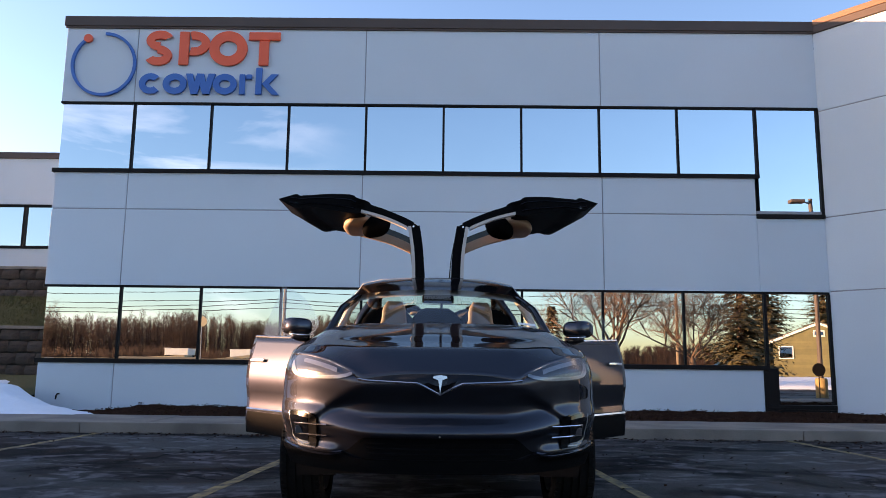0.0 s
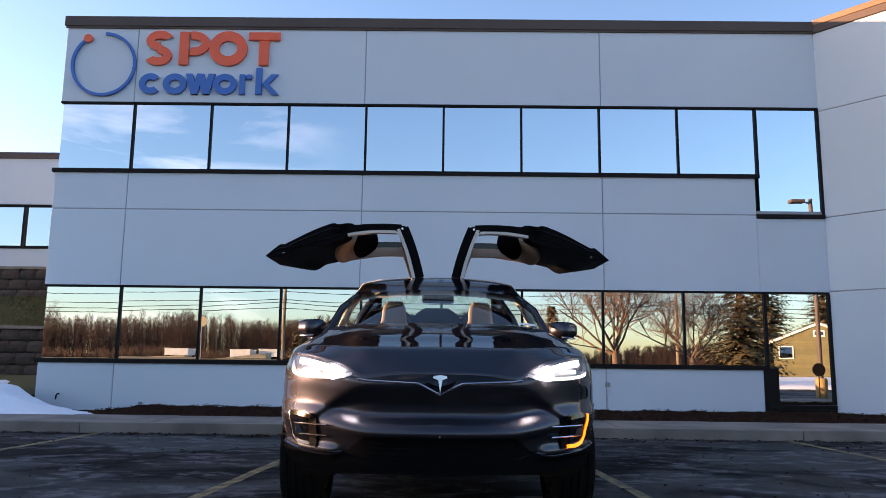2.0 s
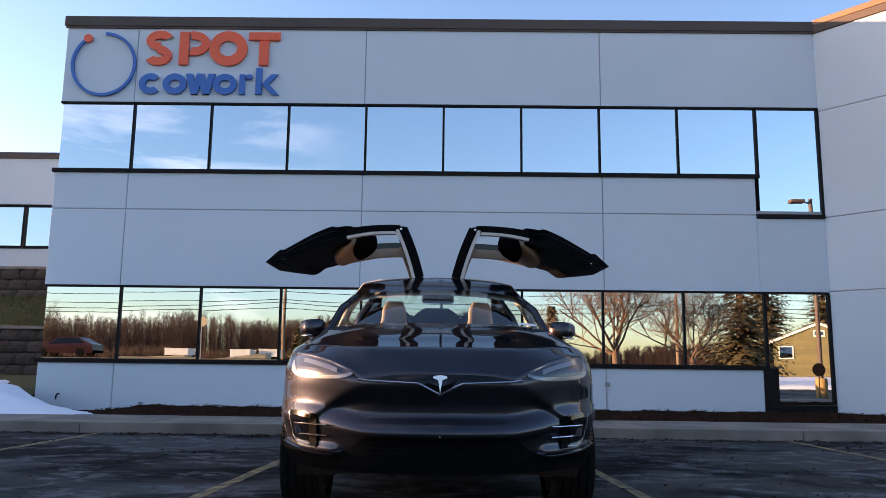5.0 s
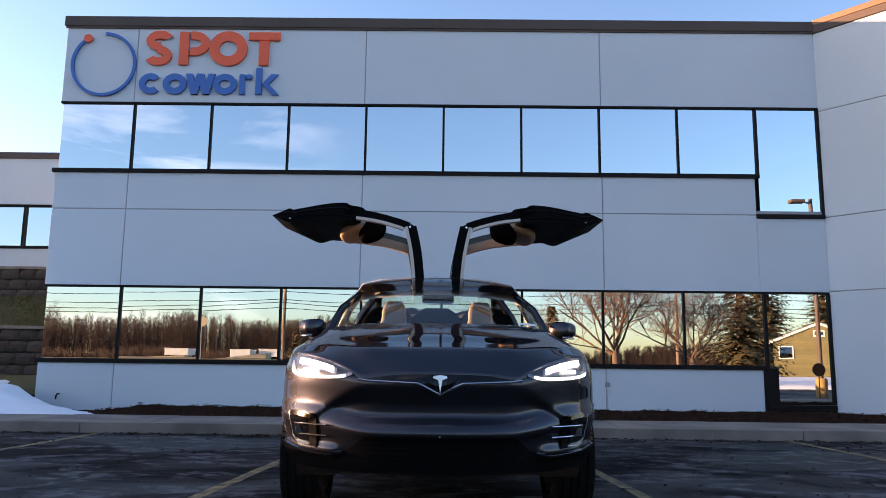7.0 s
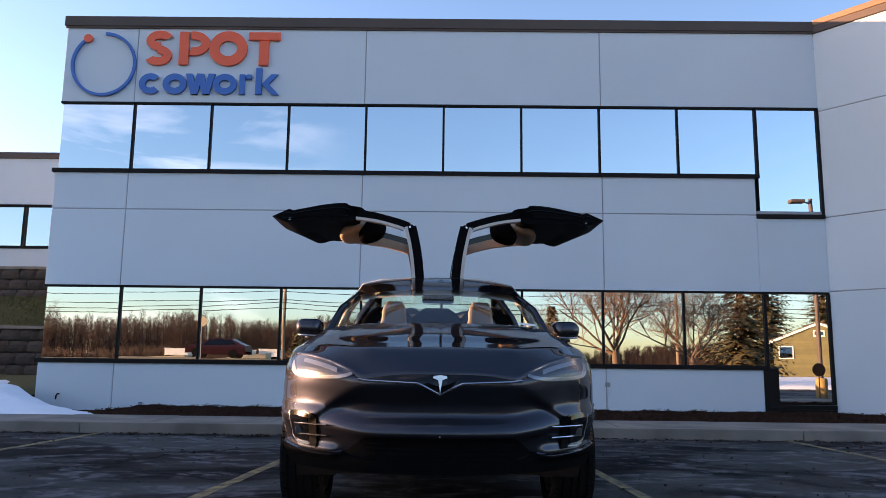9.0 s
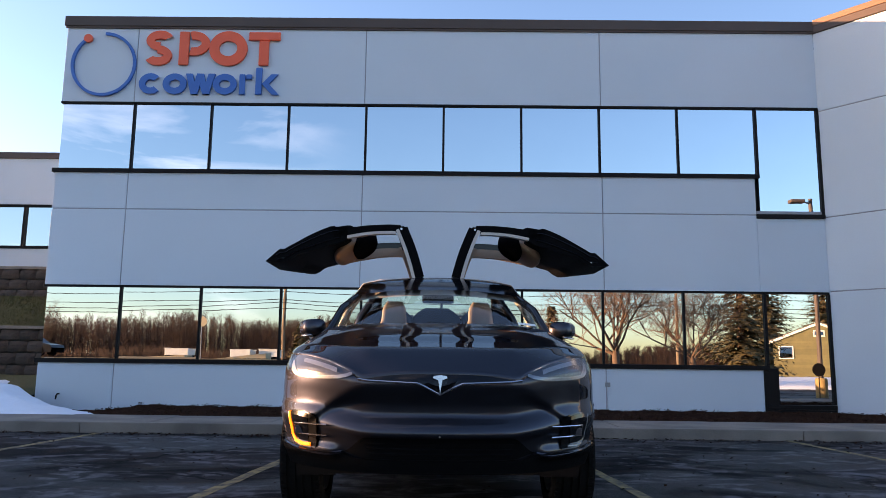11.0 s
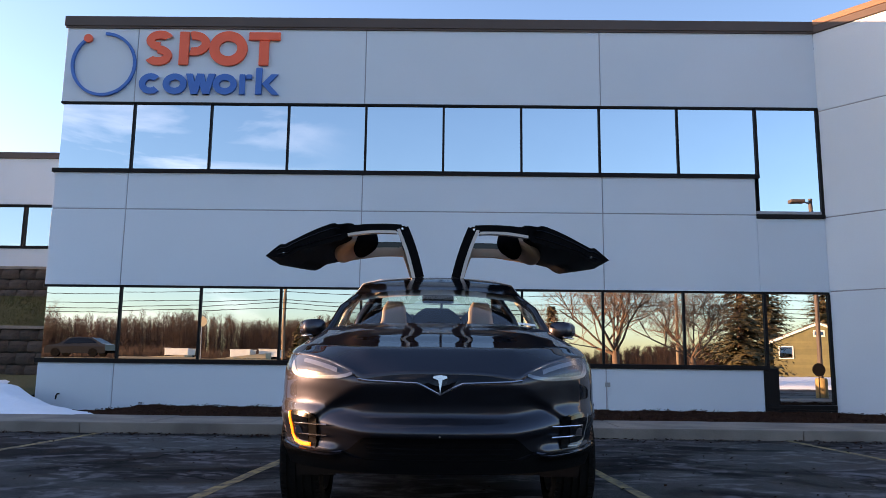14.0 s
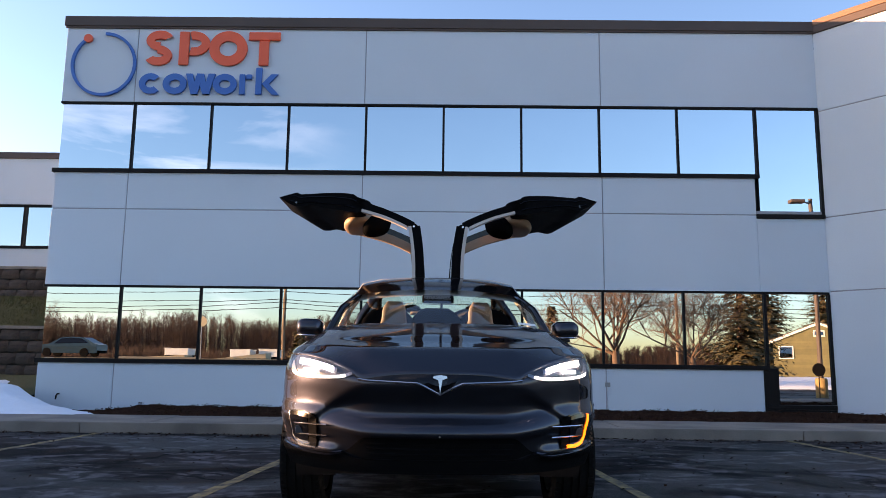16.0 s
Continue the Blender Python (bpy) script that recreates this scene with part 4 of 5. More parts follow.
def side(s, z):
    """Half the car's width at the flank."""
    return curve_at(z, HALF) * plan(s) - 0.022 * math.exp(-((z - 0.62) / 0.10) ** 2) * smooth((s - 1.4) / 0.3) * smooth((4.0 - s) / 0.4)


CROWN = [(0.0, 0.0), (0.05, 0.135), (0.10, 0.258), (0.14, 0.348), (0.165, 0.398), (0.185, 0.425), (0.22, 0.450), (0.35, 0.545), (0.5, 0.670), (0.75, 0.845), (1.0, 1.0)]
BROW = [(0.0, 0.880), (0.3, 0.883), (0.5, 0.900), (0.7, 0.946), (0.85, 0.980), (0.955, 0.996)]  # height of the hood's front, without the dip at the lamps


def hood_point(a, b):
    x = 0.955 * a
    zf = curve_at(abs(x), TOPLINE)
    sf = front(x, zf)
    sr, zr = 1.27 + 0.36 * abs(a) ** 3, 1.217 - 0.022 * a * a - 0.085 * abs(a) ** 8
    xr = 0.945 * a
    e = abs(a)
    zf += (curve_at(abs(x), BROW) - zf) * smooth(b / 0.16)
    z = zf + (zr - zf) * (b + (1 - 0.6 * e ** 3) * (curve_at(b, CROWN) - b))
    return (x + (xr - x) * b, sf + (sr - sf) * b, z + 0.003)


def strip(bm, x0, x1, lo, hi, off=0.003, nx=24, nz=6, mirror=1, edge=0.0):
    """A patch that follows the front skin between two curves; off: how far it stands proud; edge: depth of its rim."""
    rows = []
    for i in range(nx + 1):
        x = x0 + (x1 - x0) * i / nx
        row = []
        a, b = lo(x), hi(x)
        for k in range(nz + 1):
            z = a + (b - a) * k / nz
            spread = 1 + 0.9 * max(0.0, off - 0.003) * (x / curve_at(z, HALF)) ** 4
            row.append((mirror * x * spread, front(x, z) - off, z))
        if edge:
            row = [(row[0][0], row[0][1] + edge, row[0][2])] + row + [(row[-1][0], row[-1][1] + edge, row[-1][2])]
        rows.append(row)
    grid(bm, rows, mirror < 0)
    return bm


def skin_tube(bm, pts, r, off=0.0, sides=6, mirror=1, n=6):
    """A rod along (x, z) points on the front skin."""
    out = []
    for (xa, za), (xb, zb) in zip(pts, pts[1:]):
        for k in range(n):
            f = k / n
            x, z = xa + (xb - xa) * f, za + (zb - za) * f
            out.append((mirror * x, front(x, z) - off, z))
    x, z = pts[-1]
    out.append((mirror * x, front(x, z) - off, z))
    return tube(bm, out, r, sides)


WHEELS = (0.96, 3.925)
WHEEL_R = 0.362


def body_mesh():
    bm = bmesh.new()
    NZ, NF, NS, NR = 56, 56, 96, 20
    half = []
    for i in range(NF):
        half.append(("f", math.pi / 2 * i / NF))
    for i in range(NS):
        half.append(("s", i / NS))
    for i in range(NR + 1):
        half.append(("r", math.pi / 2 * i / NR))

    def pt(kind, v, w):
        if kind == "f":
            xz = 0.99 * math.sin(v) ** (2 / 2.4)
            top = curve_at(xz, TOPLINE) - 0.012
            low = 0.335
            z = low + (top - low) * w
            h = curve_at(z, HALF)
            x = h * math.sin(v) ** (2 / 2.4)
            return x, nose_at(x, z) + BULGE * (1 - math.cos(v)), z
        if kind == "s":
            base = BULGE + 0.05
            s0 = base + (REAR0 - base) * v
            top = belt(s0) - 0.012
            z = 0.21 + (top - 0.21) * w
            s = s0 + (nose_at(1.0, z) - 0.05) * (1 - smooth(v * 6))
            return side(s, z) if s > 1.3 else curve_at(z, HALF), s, z
        z = 0.24 + (1.2 - 0.08 * math.sin(v) - 0.24) * w
        t = math.sin(v)
        x = side(REAR0, min(z, 1.2)) * math.cos(v) ** 0.55
        bow = 0.05 * math.sin(math.pi * w) - 0.10 * w * w
        return x, REAR0 + (REAR_L + bow) * t ** 1.2, z

    for sg in (1, -1):
        rows = []
        for kind, v in half:
            rows.append([(sg * p[0], p[1], p[2]) for p in (pt(kind, v, k / NZ) for k in range(NZ + 1))])
        vs = grid(bm, rows, sg > 0)
    # door openings and wheel arches
    kill = []
    for f in bm.faces:
        c = f.calc_center_median()
        if abs(c.x) > 0.75 and c.y > 1.2 and c.y < 4.0:
            if 1.60 < c.y < 3.74 and c.z > 0.34 and not (2.58 < c.y < 2.66):
                kill.append(f)
    bmesh.ops.delete(bm, geom=kill, context="FACES")
    R = 0.415
    kill = []
    for f in bm.faces:
        if all(abs(v.co.x) > 0.6 and any(math.hypot(v.co.y - wy, v.co.z - WHEEL_R) < R for wy in WHEELS) for v in f.verts):
            kill.append(f)
    bmesh.ops.delete(bm, geom=kill, context="FACES")
    for v in bm.verts:
        if abs(v.co.x) > 0.6:
            for wy in WHEELS:
                d = math.hypot(v.co.y - wy, v.co.z - WHEEL_R)
                if 1e-4 < d < R:
                    v.co.y, v.co.z = wy + (v.co.y - wy) * R / d, WHEEL_R + (v.co.z - WHEEL_R) * R / d
    bmesh.ops.remove_doubles(bm, verts=bm.verts, dist=0.0008)
    return finish(bm)


def wheel(car, sg, s, name="wheel"):
    w = part(name, tyre_mesh(), M["tyre"], car, "black rubber tyre on a grey alloy rim")
    w.matrix_basis = pose(sg * 0.845, s, WHEEL_R)
    rim = bmesh.new()
    for k in range(10):
        a = 2 * math.pi * k / 10
        m = Matrix.Rotation(a, 4, "X")
        v = [rim.verts.new(m @ Vector(p)) for p in ((0.09 * sg, -0.03, 0.05), (0.09 * sg, 0.03, 0.05), (0.115 * sg, 0.02, 0.25), (0.115 * sg, -0.02, 0.25), (0.05 * sg, -0.03, 0.05), (0.05 * sg, 0.03, 0.05), (0.07 * sg, 0.02, 0.25), (0.07 * sg, -0.02, 0.25))]
        for q in ((0, 1, 2, 3), (4, 7, 6, 5), (0, 3, 7, 4), (1, 5, 6, 2)):
            rim.faces.new([v[i] for i in q])
    rows = [[(x * sg, r * math.sin(2 * math.pi * k / 40), r * math.cos(2 * math.pi * k / 40)) for k in range(41)] for x, r in ((-0.12, 0.245), (0.02, 0.235), (0.11, 0.25), (0.12, 0.262))]
    grid(rim, rows)
    rows = [[(x * sg, r * math.sin(2 * math.pi * k / 24), r * math.cos(2 * math.pi * k / 24)) for k in range(25)] for x, r in ((0.07, 0.08), (0.11, 0.06), (0.115, 0.001))]
    grid(rim, rows)
    bmesh.ops.recalc_face_normals(rim, faces=rim.faces)
    part("rim", finish(rim, False), M["rim"], w, "grey alloy rim")
    return w


def tyre_mesh():
    bm = bmesh.new()
    prof = [(-0.125, 0.262), (-0.135, 0.30), (-0.130, 0.335), (-0.112, 0.356), (-0.085, 0.361), (-0.083, 0.352), (-0.070, 0.352), (-0.068, 0.362), (-0.03, 0.3625), (-0.028, 0.353), (-0.016, 0.353), (-0.014, 0.3625)]
    prof = prof + [(-x, r) for x, r in prof[::-1]]
    n = 64
    rows = [[(x, r * math.sin(2 * math.pi * k / n), r * math.cos(2 * math.pi * k / n)) for k in range(n + 1)] for x, r in prof]
    grid(bm, rows)
    bmesh.ops.remove_doubles(bm, verts=bm.verts, dist=0.0002)
    # sideways tread blocks
    for k in range(n):
        a = 2 * math.pi * (k + 0.5) / n
        for x in (-0.1, 0.1):
            m = Matrix.Rotation(a, 4, "X") @ Matrix.Translation((x, 0, 0.357))
            bmesh.ops.create_cube(bm, size=1.0, matrix=m @ Matrix.Diagonal((0.034, 0.022, 0.014, 1)))
    return finish(bm, False)


def glass_sheet(base, top, nb, na, bulge):
    rows = []
    for i in range(nb + 1):
        b = i / nb
        row = []
        for k in range(na + 1):
            a = -1 + 2 * k / na
            p, q = Vector(base(a)), Vector(top(a))
            v = p.lerp(q, b)
            v.z += bulge * math.sin(math.pi * b)
            row.append(v)
        rows.append(row)
    return rows


def screen_base(a):
    return (0.83 * a, 1.26 + 0.37 * abs(a) ** 2.2, 1.212 - 0.05 * abs(a) ** 2.5)


def header(a):
    return (0.685 * a, 2.06 + 0.20 * a * a, 1.535 - 0.035 * abs(a) ** 2.4)


def crest(a):
    return (0.655 * a, 2.56, 1.687 - 0.055 * abs(a) ** 2.6)


def tail_top(a):
    return (0.60 * a, 3.80, 1.685 - 0.06 * abs(a) ** 2.6)


def tail_low(a):
    return (0.72 * a, 4.70, 1.27 - 0.05 * abs(a) ** 2)


def seat(car, x, s, z0=0.32):
    front_row = s < 2.6
    trim = M["cream_leather"] if front_row else M["carpet"]
    st = part("front_seat" if front_row else "rear_seat", block(-0.26, 0.26, -0.26, 0.26, 0.0, 0.17, 0.07), trim, car, "cream upholstered seat" if front_row else "dark upholstered seat")
    st.matrix_basis = pose(x, s, z0)
    # one-piece shell that narrows into the head part
    wide = [(0.0, 0.25), (0.45, 0.24), (0.60, 0.19), (0.72, 0.135), (0.8, 0.112), (0.92, 0.105), (1.0, 0.07)] if front_row else [(0.0, 0.26), (0.7, 0.275), (0.84, 0.265), (0.94, 0.20), (1.0, 0.12)]
    bm = bmesh.new()
    rows = []
    for i in range(21):
        t = i / 20
        w = curve_at(t, wide)
        z = 0.12 + 0.84 * t
        y = 0.22 + 0.20 * t - 0.03 * math.sin(math.pi * t)
        deep = 0.065 * (1 - 0.35 * t) * (0.6 if i == 20 else 1)
        rows.append([(w * math.copysign(abs(math.cos(a)) ** 0.5, math.cos(a)), y + deep * math.copysign(abs(math.sin(a)) ** 0.6, math.sin(a)), z) for a in (math.pi * k / 8 for k in range(17))])
    grid(bm, rows)
    bm.verts.ensure_lookup_table()
    bm.faces.new(bm.verts[-17:-1])
    bmesh.ops.recalc_face_normals(bm, faces=bm.faces)
    part("backrest", finish(bm), trim, st)
    for sx in (-1, 1):
        pts = [(sx * curve_at(k / 8, wide) * 0.98, 0.16 + 0.20 * k / 8, 0.12 + 0.84 * k / 8) for k in range(5)]
        part("bolster", finish(tube(bmesh.new(), pts, 0.035, 8)), trim if front_row else M["black"], st)
    return st


LAMPS = {}


def build_car():
    car = thing("car", "dark grey metallic electric crossover, wing doors open", "car", at=(CAR_X, NOSE_Y, 0), rz=CAR_TURN)
    part("body", body_mesh(), M["paint"], car)
    part("inner_body", inner_shell(), M["carpet"], car, "black cabin tub")
    # hood
    bm = bmesh.new()
    rows = []
    for j in range(49):
        b = j / 48
        rows.append([hood_point(-1 + 2 * i / 60, b) for i in range(61)])
    first = [(x, s + 0.012, z - 0.022) for x, s, z in rows[0]]
    last = [(x, s + 0.01, z - 0.03) for x, s, z in rows[-1]]
    grid(bm, [first] + rows + [last], True)
    bmesh.ops.recalc_face_normals(bm, faces=bm.faces)
    part("hood", finish(bm), M["paint"], car)
    # front: slot, strip, emblem, intake, skirts
    slot = strip(bmesh.new(), -0.455, 0.455, lambda x: 0.836 - 0.055 * smooth((0.13 - abs(x)) / 0.13), lambda x: curve_at(abs(x), TOPLINE) - 0.004, 0.003, 40, 3)
    part("slot_trim", slot, M["gloss_black"], car, "gloss black slot under the hood")
    for sg in (1, -1):
        part("chrome_strip", skin_tube(bmesh.new(), [(0.455, 0.846), (0.40, 0.838), (0.25, 0.832), (0.125, 0.827), (0.085, 0.810), (0.0, 0.766)], 0.0065, 0.007, 6, sg), M["chrome"], car, "thin chrome strip")
    bm = bmesh.new()
    out = [(0, 0.775), (0.011, 0.845), (0.040, 0.858), (0.036, 0.868), (0, 0.873), (-0.036, 0.868), (-0.040, 0.858), (-0.011, 0.845)]
    flat = front(0, 0.85) - 0.012
    f = [bm.verts.new((x, flat + 0.12 * (z - 0.82), z)) for x, z in out]
    b = [bm.verts.new((x, flat + 0.04, z)) for x, z in out]
    bm.faces.new(f)
    for k in range(len(out)):
        bm.faces.new((f[k], f[(k + 1) % len(out)], b[(k + 1) % len(out)], b[k]))
    bmesh.ops.recalc_face_normals(bm, faces=bm.faces)
    part("emblem", bm, M["chrome"], car, "plain silver shield emblem")
    intake = strip(bmesh.new(), -0.535, 0.535, lambda x: 0.418 + 0.03 * smooth((abs(x) - 0.4) / 0.13), lambda x: 0.534 - 0.083 * smooth((abs(x) - 0.40) / 0.135), 0.011, 60, 6)
    part("lower_intake", intake, M["black"], car, "black lower air intake")
    for k in range(3):
        z = 0.445 + 0.028 * k
        part("intake_slat", skin_tube(bmesh.new(), [(-0.40, z), (0, z), (0.40, z)], 0.006, 0.010, 6, 1, 12), M["black"], car)
    skirt = strip(bmesh.new(), -0.975, 0.975, lambda x: 0.337, lambda x: 0.412 + 0.030 * smooth((abs(x) - 0.45) / 0.1), 0.013, 90, 6, 1, 0.012)
    part("front_skirt", skirt, M["black"], car, "black plastic front skirt")
    part("under_tray", block(-0.90, 0.90, 0.75, 4.6, 0.24, 0.28), M["black"], car)
    part("sensor", tube(bmesh.new(), [(0.0, front(0, 0.545) + 0.002, 0.545), (0.0, front(0, 0.545) - 0.004, 0.545)], 0.005, 10), M["galv"], car)
    for sg in (1, -1):
        # bright lower lip
        part("bumper_lip", skin_tube(bmesh.new(), [(0.935, 0.462), (0.86, 0.446), (0.74, 0.434), (0.62, 0.430), (0.54, 0.446)], 0.010, 0.004, 6, sg, 8), M["paint"], car)
        # recess with fog lamp and indicator
        lo = lambda x: curve_at(x, [(0.64, 0.525), (0.68, 0.468), (0.74, 0.460), (0.82, 0.466), (0.875, 0.50)])
        hi = lambda x: curve_at(x, [(0.64, 0.615), (0.70, 0.640), (0.76, 0.655), (0.82, 0.664), (0.875, 0.655)])
        rec = part("lamp_recess", strip(bmesh.new(), 0.70, 0.880, lo, hi, 0.010, 20, 8, sg), M["gloss_black"], car, "grey lamp recess in the bumper")
        part("slot", strip(bmesh.new(), 0.695, 0.745, lambda x: lo(x) + 0.006, lambda x: hi(x) - 0.006, 0.014, 8, 8, sg), M["black"], rec)
        part("lens", strip(bmesh.new(), 0.75, 0.872, lambda x: lo(x) + 0.006, lambda x: hi(x) - 0.008, 0.016, 14, 8, sg, 0.01), M["gloss_black"], rec)
        for za, zb in ((0.588, 0.592), (0.527, 0.530)):
            part("fin", skin_tube(bmesh.new(), [(0.838, za), (0.74, za + 0.001), (0.63, zb)], 0.0042, 0.019, 6, sg, 6), M["chrome"], rec, "thin chrome fin")
        part("fin", skin_tube(bmesh.new(), [(0.838, 0.588), (0.843, 0.56), (0.832, 0.527)], 0.0042, 0.019, 6, sg, 4), M["chrome"], rec)
        # lamp unit
        hlo = lambda x: curve_at(x, [(0.475, 0.874), (0.523, 0.854), (0.598, 0.843), (0.70, 0.843), (0.79, 0.849), (0.865, 0.864), (0.892, 0.895)])
        hhi = lambda x: curve_at(x, [(0.475, 0.877), (0.573, 0.918), (0.66, 0.946), (0.735, 0.964), (0.80, 0.975), (0.865, 0.972), (0.892, 0.940)])
        hl = part("headlight", strip(bmesh.new(), 0.475, 0.892, hlo, hhi, 0.004, 30, 6, sg), M["lamp_grey"], car, "grey LED headlight behind a clear lens")
        part("light_guide", strip(bmesh.new(), 0.49, 0.888, lambda x: hlo(x) + 0.003, lambda x: min(hlo(x) + 0.022 + 0.06 * smooth((x - 0.835) / 0.05), hhi(x) - 0.002), 0.009, 34, 3, sg, 0.006), M["reflector"], hl, "pale LED light guide")
        part("brow", strip(bmesh.new(), 0.58, 0.80, lambda x: hhi(x) - 0.040, lambda x: hhi(x) - 0.016, 0.012, 20, 3, sg, 0.008), M["reflector"], hl, "bright reflector bar")
        lens = part("lens", strip(bmesh.new(), 0.475, 0.892, hlo, hhi, 0.034, 30, 6, sg, 0.03), M["clear"], hl, "clear polycarbonate lens")
        lens.visible_shadow = False
        # glowing pieces; they draw back into their sockets while dark
        key = "L" if sg < 0 else "R"
        s = front(0.600, 0.884)
        LAMPS["H" + key] = part("main_beam", tube(bmesh.new(), [(sg * 0.600, s - 0.004, 0.884), (sg * 0.600, s - 0.020, 0.884), (sg * 0.600, s - 0.026, 0.884)], [0.038, 0.040, 0.027], 24), M["beam_hot"], hl, "white main-beam light")
        bm = strip(bmesh.new(), 0.60, 0.83, lambda x: hhi(x) - 0.048, lambda x: hhi(x) - 0.016, 0.0145, 20, 3, sg, 0.004)
        strip(bm, 0.53, 0.872, lambda x: hlo(x) + 0.006, lambda x: hlo(x) + 0.019, 0.0125, 30, 2, sg, 0.003)
        strip(bm, 0.70, 0.79, lambda x: 0.885, lambda x: 0.905, 0.018, 8, 2, sg, 0.003)
        LAMPS["D" + key] = part("low_beam", bm, M["beam"], hl, "white LED light")
        bm = skin_tube(bmesh.new(), [(0.878, 0.648), (0.868, 0.58), (0.858, 0.515), (0.835, 0.484), (0.79, 0.472), (0.735, 0.474)], 0.0105, 0.022, 8, sg, 5)
        LAMPS["T" + key] = part("indicator", bm, M["amber"], rec, "amber LED indicator strip")
        part("indicator_lens", skin_tube(bmesh.new(), [(0.878, 0.648), (0.868, 0.58), (0.858, 0.515), (0.835, 0.484), (0.79, 0.472), (0.735, 0.474)], 0.008, 0.014, 8, sg, 5), M["reflector"], rec, "pale unlit indicator lens")
        s = front(0.80, 0.55)
        bm = block(sg * 0.80 - 0.02, sg * 0.80 + 0.02, s - 0.032, s - 0.016, 0.535, 0.565, 0.004)
        LAMPS["F" + key] = part("fog_lamp", bm, M["beam"], rec, "small white fog lamp")
        part("fog_frame", block(sg * 0.80 - 0.032, sg * 0.80 + 0.032, s - 0.022, s - 0.004, 0.528, 0.572, 0.004), M["lamp_grey"], rec)
    for s in WHEELS:
        for sg in (1, -1):
            wheel(car, sg, s)
    for sg in (1, -1):
        for wy in WHEELS:
            bm = bmesh.new()
            rows = []
            for k in range(25):
                a = math.pi * (-0.08 + 1.16 * k / 24)
                sy, sz = wy + 0.412 * math.cos(a), WHEEL_R + 0.412 * math.sin(a)
                c = max(0.0, min(1.0, (BULGE - sy + 0.06) / BULGE))
                rows.append([(sg * x, sy, sz) for x in (0.62, curve_at(sz, HALF) * (1 - c * c) ** (1 / 2.4) - 0.03)])
            grid(bm, rows)
            part("arch_liner", finish(bm), M["black"], car)
    # greenhouse
    part("windscreen", gl(glass_sheet(screen_base, header, 12, 24, 0.02)), M["screen_glass"], car, "clear windscreen").visible_shadow = False
    part("roof_glass", gl(glass_sheet(header, crest, 8, 24, 0.018)), M["gloss_black"], car, "dark tinted roof glass")
    part("back_glass", gl(glass_sheet(tail_top, tail_low, 10, 20, 0.05)), M["screen_glass"], car, "clear back glass").visible_shadow = False
    spine = lambda a: (0.235 * a, 2.56, 1.690 - 0.004 * a * a)
    spine2 = lambda a: (0.235 * a, 3.80, 1.688 - 0.004 * a * a)
    bm = gl(glass_sheet(spine, spine2, 8, 8, 0.014))
    bmesh.ops.solidify(bm, geom=bm.faces[:], thickness=0.05)
    part("roof_spine", bm, M["gloss_black"], car, "gloss black roof spine")
    part("roof_liner", gl([[(p[0], p[1], p[2] - 0.05) for p in r] for r in glass_sheet(header, crest, 4, 12, 0.018)]), M["seal"], car)
    part("mirror_inside", finish(block(-0.13, 0.13, 1.98, 2.01, 1.415, 1.485, 0.02)), M["black"], car, "black inside mirror")
    for sg in (1, -1):
        def v3(p):
            return (sg * abs(p[0]), p[1], p[2])
        a0, a1, a2 = screen_base(1), header(1), crest(1)
        pil = tube(bmesh.new(), [v3((0.885, 1.56, 1.11)), v3((a0[0] + 0.012, a0[1] + 0.02, a0[2])), v3((0.775, 1.92, 1.36)), v3((a1[0] + 0.008, a1[1] + 0.04, a1[2] - 0.012)), v3((a2[0] - 0.005, a2[1] + 0.02, a2[2] - 0.022)), v3((0.635, 2.70, 1.620))], [0.03, 0.030, 0.030, 0.030, 0.026, 0.024], 10)
        part("pillar", finish(pil), M["gloss_black"], car, "gloss black windscreen pillar")
        for s0 in (2.62, 3.76):
            bm = tube(bmesh.new(), [v3((0.90, s0, 0.34)), v3((0.925, s0, 0.8)), v3((0.895, s0, 1.16)), v3((0.80, s0, 1.40)), v3((0.655, s0 + 0.03, 1.61)), v3((0.50, s0 + 0.02, 1.655)), v3((0.235, s0 + 0.02, 1.665))], [0.05, 0.05, 0.045, 0.04, 0.04, 0.03, 0.03], 8)
            part("pillar", finish(bm), M["seal"] if s0 < 3 else M["paint"], car)
        # rear quarter
        rows = [[v3((side(s, belt(s)) - 0.02, s, belt(s) - 0.015)) for s in (3.76, 4.0, 4.3, 4.6)], [v3((0.62, 3.78, 1.62)), v3((0.62, 4.02, 1.56)), v3((0.66, 4.3, 1.43)), v3((0.70, 4.66, 1.25))]]
        bm = bmesh.new()
        grid(bm, rows, sg > 0)
        part("quarter_glass", bm, M["dark_glass"], car, "tinted quarter glass")
        bm = tube(bmesh.new(), [v3((0.61, 3.76, 1.63)), v3((0.63, 4.05, 1.56)), v3((0.67, 4.35, 1.42)), v3((0.74, 4.74, 1.23))], 0.035, 8)
        part("pillar", finish(bm), M["paint"], car)
        part("tail_light", finish(block(sg * 0.72 - 0.2, sg * 0.72 + 0.2, 4.86, 4.95, 0.93, 1.02, 0.02)), M["sign_red"], car, "red tail light")
    bm = bmesh.new()
    grid(bm, [[(x, 4.68 + 0.2 * k / 4 - 0.12 * (x / 0.8) ** 2, 1.25 - 0.04 * k) for x in (-0.8, -0.5, -0.2, 0, 0.2, 0.5, 0.8)] for k in range(5)])
    part("tailgate_top", finish(bm), M["paint"], car)
    # cabin
    bm = bmesh.new()
    rows = []
